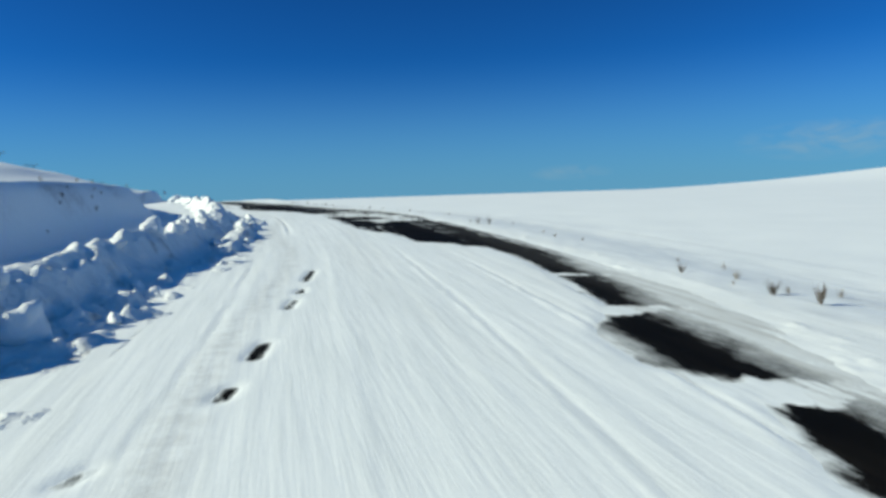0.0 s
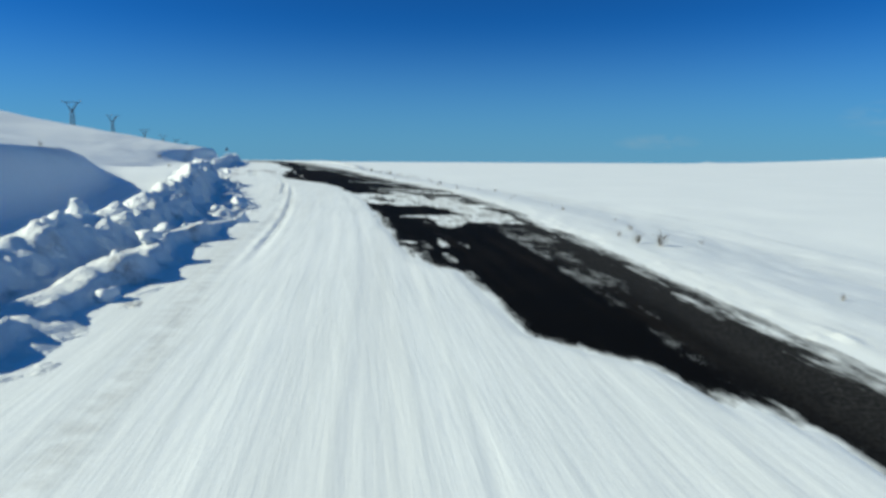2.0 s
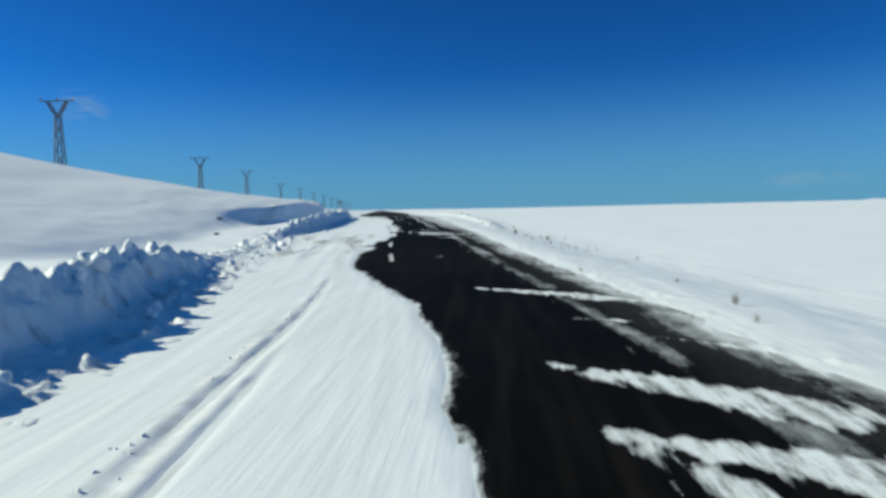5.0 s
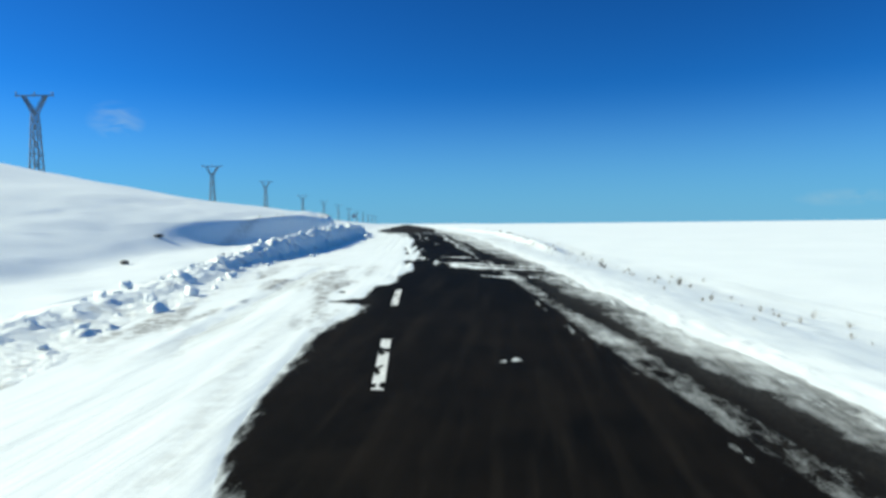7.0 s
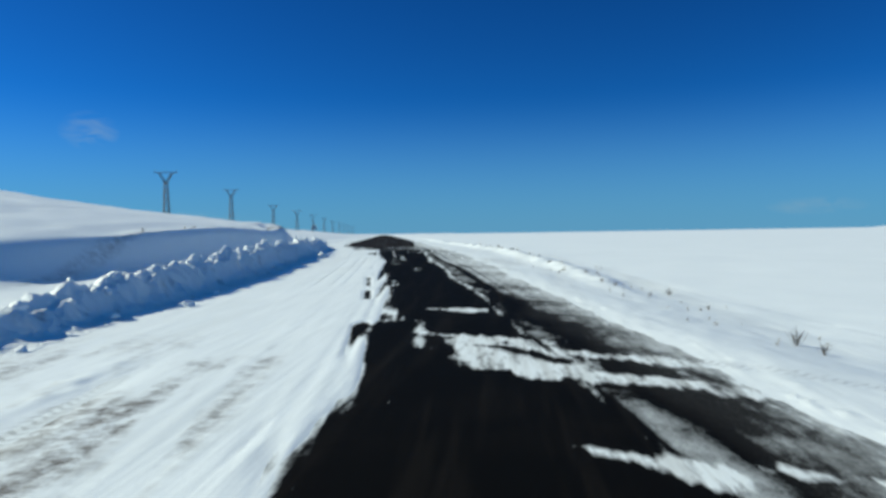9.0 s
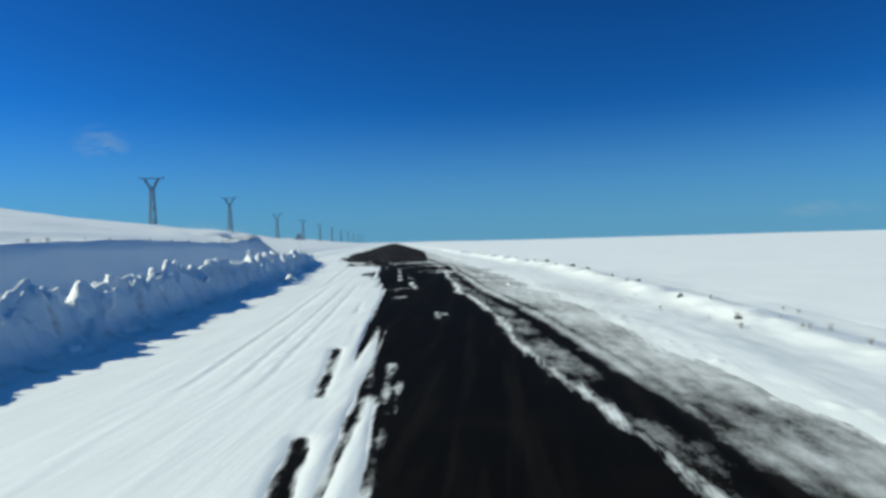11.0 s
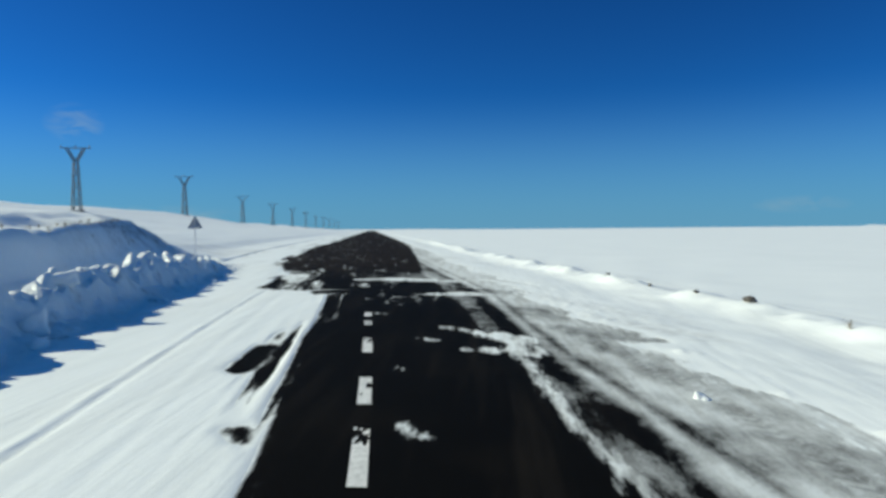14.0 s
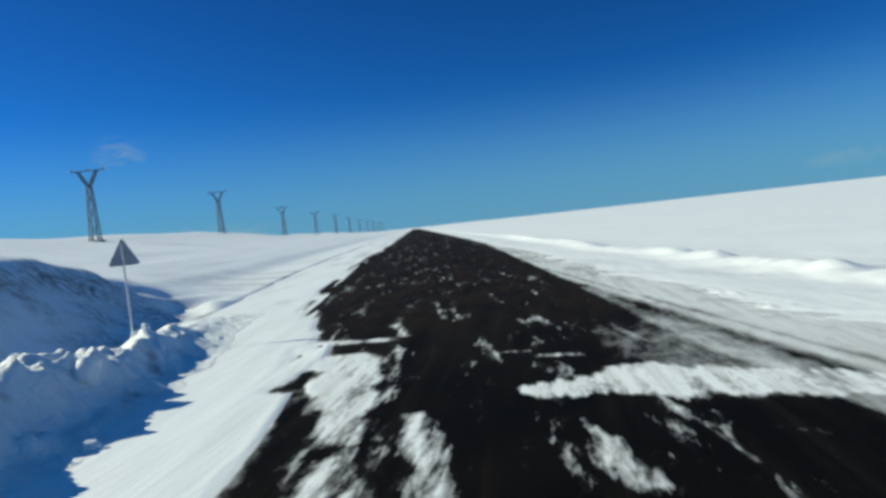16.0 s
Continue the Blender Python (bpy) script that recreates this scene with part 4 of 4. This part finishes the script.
rng = random.Random(7)
clods = []
for s in range(8):
    me = clod_mesh(s + 1, rng.uniform(0.6, 1.15))
    me.materials.append(snow_field)
    clods.append(me)


def one(f, u, y):
    return float(f(np.array([[u]]), np.array([[y]]))[0, 0])


def clod(u, y, size, z=None, tall=1.0):
    ob = new("snow_clod", rng.choice(clods))
    if z is None:
        z = max(one(bank_z, u, y), one(packed_z, u, y)) if u < 0 else one(packed_z, u, y)
    ob.matrix_basis = Matrix.LocRotScale((u + float(centre_x(y)), y, z + size * 0.25 * tall), Euler((rng.uniform(-0.4, 0.4), rng.uniform(-0.4, 0.4), rng.uniform(0, 6.3))), (size * rng.uniform(0.8, 1.2), size * rng.uniform(0.8, 1.2), size * tall))
    return tagged(ob, "rough clod of ploughed snow on the bank" if u < -4 else "loose clod of snow on the packed road edge", "snow clod", "snow clods")


y = 19.0
while y < 172:
    h = float(bank_h(y))
    if h > 0.2 and (y > 46 or rng.random() < 0.5):
        for _ in range(rng.choice((1, 1, 1, 2))):  # blocks lie in small heaps
            u, yy = float(bank_u(y)) + rng.gauss(-0.02, 0.22), y + rng.gauss(0, 0.18)
            clod(u, yy, rng.choice((0.06, 0.08, 0.10, 0.13, 0.17, 0.22)) * rng.uniform(0.85, 1.15), tall=rng.uniform(0.7, 1.5))
    y += rng.choice((0.6, 0.9, 1.4, 2.0)) * (2.2 if y > 150 else 1.0)
y = 20.0
while y < 172:
    u = float(bank_u(y)) + 1.0 + abs(rng.gauss(0, 0.45))
    clod(u, y, rng.uniform(0.06, 0.2))
    y += rng.uniform(0.8, 2.6) * (1.0 if y < 100 else 3.0)
# single large lumps at the road edge
for u, yy, size, tall in ((-5.25, 141.6, 0.24, 1.3), (-5.5, 90.6, 0.26, 0.8), (-6.8, 96.2, 0.3, 0.7), (-3.3, 55.3, 0.34, 0.8), (-5.0, 37.0, 0.32, 1.4), (-4.9, 28.4, 0.3, 1.2), (-6.3, 147.5, 0.22, 1.6), (4.35, 137.3, 0.10, 0.9), (4.5, 138.9, 0.06, 0.8), (4.0, 143.5, 0.09, 0.8)):
    clod(u, yy, size, tall=tall)

# crumbs thrown up beside the wheel rut
for i in range(60):
    yy = rng.uniform(57, 78)
    clod(-2.28 + rng.gauss(0, 0.13), yy, rng.uniform(0.010, 0.026))

rocks = []
for s in range(4):
    me = clod_mesh(s + 31, 0.75, 2)
    me.name = "stone"
    me.materials.append(rock)
    rocks.append(me)


def stone(u, y, size):
    ob = new("stone", rng.choice(rocks))
    z = one(land_z, u, y) if u < 0 else one(packed_z, u, y)
    ob.matrix_basis = Matrix.LocRotScale((u + float(centre_x(y)), y, z + size * 0.25), Euler((0, 0, rng.uniform(0, 6.3))), (size, size * rng.uniform(0.8, 1.3), size * rng.uniform(0.7, 1.0)))
    return tagged(ob, "dark earthy stone lying on the snow", "stone", "stones on the snow")


for u, yy, size in ((8.8, 145.3, 0.16), (8.7, 142.1, 0.20), (8.9, 135.8, 0.15), (8.6, 160.1, 0.13), (8.9, 151.6, 0.18), (8.4, 130.4, 0.12), (9.0, 139.4, 0.14), (9.2, 143.7, 0.2), (9.1, 146.6, 0.22), (8.6, 153.6, 0.1), (8.8, 157.0, 0.1), (-13.6, 110.4, 0.24), (-11.4, 101.7, 0.24), (-9.0, 107.0, 0.12), (8.3, 126.5, 0.11)):
    stone(u, yy, size * 0.75)


def tuft_mesh(name, seed, blades, tall, spread, mat, thick):
    """Blades that spring from one root."""
    r = random.Random(seed)
    bm = bmesh.new()
    root = bm.verts.new((0, 0, -0.12))
    for _ in range(blades):
        a, lean = r.uniform(0, 6.3), r.uniform(0.05, 0.75)
        h = tall * r.uniform(0.45, 1.0)
        d = Vector((math.cos(a) * lean, math.sin(a) * lean, 1)).normalized()
        p1 = d * h * 0.55 + Vector((r.gauss(0, spread * 0.4), r.gauss(0, spread * 0.4), 0))
        p2 = p1 + (d + Vector((math.cos(a), math.sin(a), -0.25)) * r.uniform(0.1, 0.5)).normalized() * h * 0.45
        side = Vector((-math.sin(a), math.cos(a), 0)) * thick * 0.6
        out_ = Vector((math.cos(a), math.sin(a), 0)) * thick * 0.6
        ring = [bm.verts.new(p1 + v) for v in (side, out_, -side)]
        tip = bm.verts.new(p2)
        for i in range(3):
            j = (i + 1) % 3
            bm.faces.new((root, ring[j], ring[i]))
            bm.faces.new((ring[i], ring[j], tip))
    me = bpy.data.meshes.new(name)
    bm.to_mesh(me)
    bm.free()
    me.materials.append(mat)
    return me


tufts = [tuft_mesh("grass_tuft", 40 + s, 26 + 6 * s, 0.42, 0.13, straw, 0.007) for s in range(4)]
shrubs = [tuft_mesh("dry_shrub", 60 + s, 26, 0.50, 0.13, twig, 0.014) for s in range(3)]


def plant(u, y, size, shrub=False):
    ob = new("dry_shrub" if shrub else "grass_tuft", rng.choice(shrubs if shrub else tufts))
    z = one(land_z, u, y) if u < 0 or u > 11 else one(packed_z, u, y)
    ob.matrix_basis = Matrix.LocRotScale((u + float(centre_x(y)), y, z), Euler((0, 0, rng.uniform(0, 6.3))), (size, size, size))
    if shrub:
        return tagged(ob, "bare dark-brown shrub sticking out of the snow", "shrub", "plants on the verge")
    return tagged(ob, "dry straw-coloured grass tuft poking through snow", "grass tuft", "plants on the verge")


for u, yy, size in ((6.6, 28.3, 1.0), (6.8, 27.4, 1.1), (6.4, 31.0, 0.8), (6.7, 46.8, 1.15), (6.3, 47.1, 0.9), (6.9, 72.9, 0.8), (8.9, 98.6, 1.0), (8.3, 106.5, 1.2), (9.9, 117.4, 0.9), (8.2, 105.4, 0.8)):
    plant(u, yy, size * 0.75, True)
for i in range(44):
    yy = rng.uniform(22, 150)
    plant(rng.gauss(8.3 if yy > 85 else 7.2, 0.9), yy, rng.uniform(0.22, 0.6))
for i in range(60):
    yy = rng.uniform(90, 132)
    plant(rng.gauss(8.6, 0.8), yy, rng.uniform(0.2, 0.55))
for i in range(60):
    yy = rng.choice((rng.uniform(24, 56), rng.uniform(120, 170), rng.uniform(150, 171)))
    plant(float(bank_u(yy)) - rng.gauss(4.1, 0.35), yy, rng.uniform(0.3, 0.7))


def dash(y0, y1, u0=-0.07):
    """A worn centre-line dash laid on the asphalt."""
    ys, us = np.linspace(y0, y1, 24), np.linspace(u0 - 0.085, u0 + 0.085, 5)
    ob = sheet("centre_dash", us, ys, lambda u, y: road_z(y) + 0.004 - 0.012 * np.clip(fbm(u * 9, y * 4, 141, 3) - 0.28, 0, 1) * 4, paint)
    return tagged(ob, "worn white painted centre-line dash on asphalt", "road marking", kind="structure")


for y0, y1 in ((84.0, 87.4), (91.7, 95.0), (140.6, 142.2), (143.1, 144.5), (146.3, 147.7), (149.4, 150.0), (150.7, 151.4)):
    dash(y0, y1)
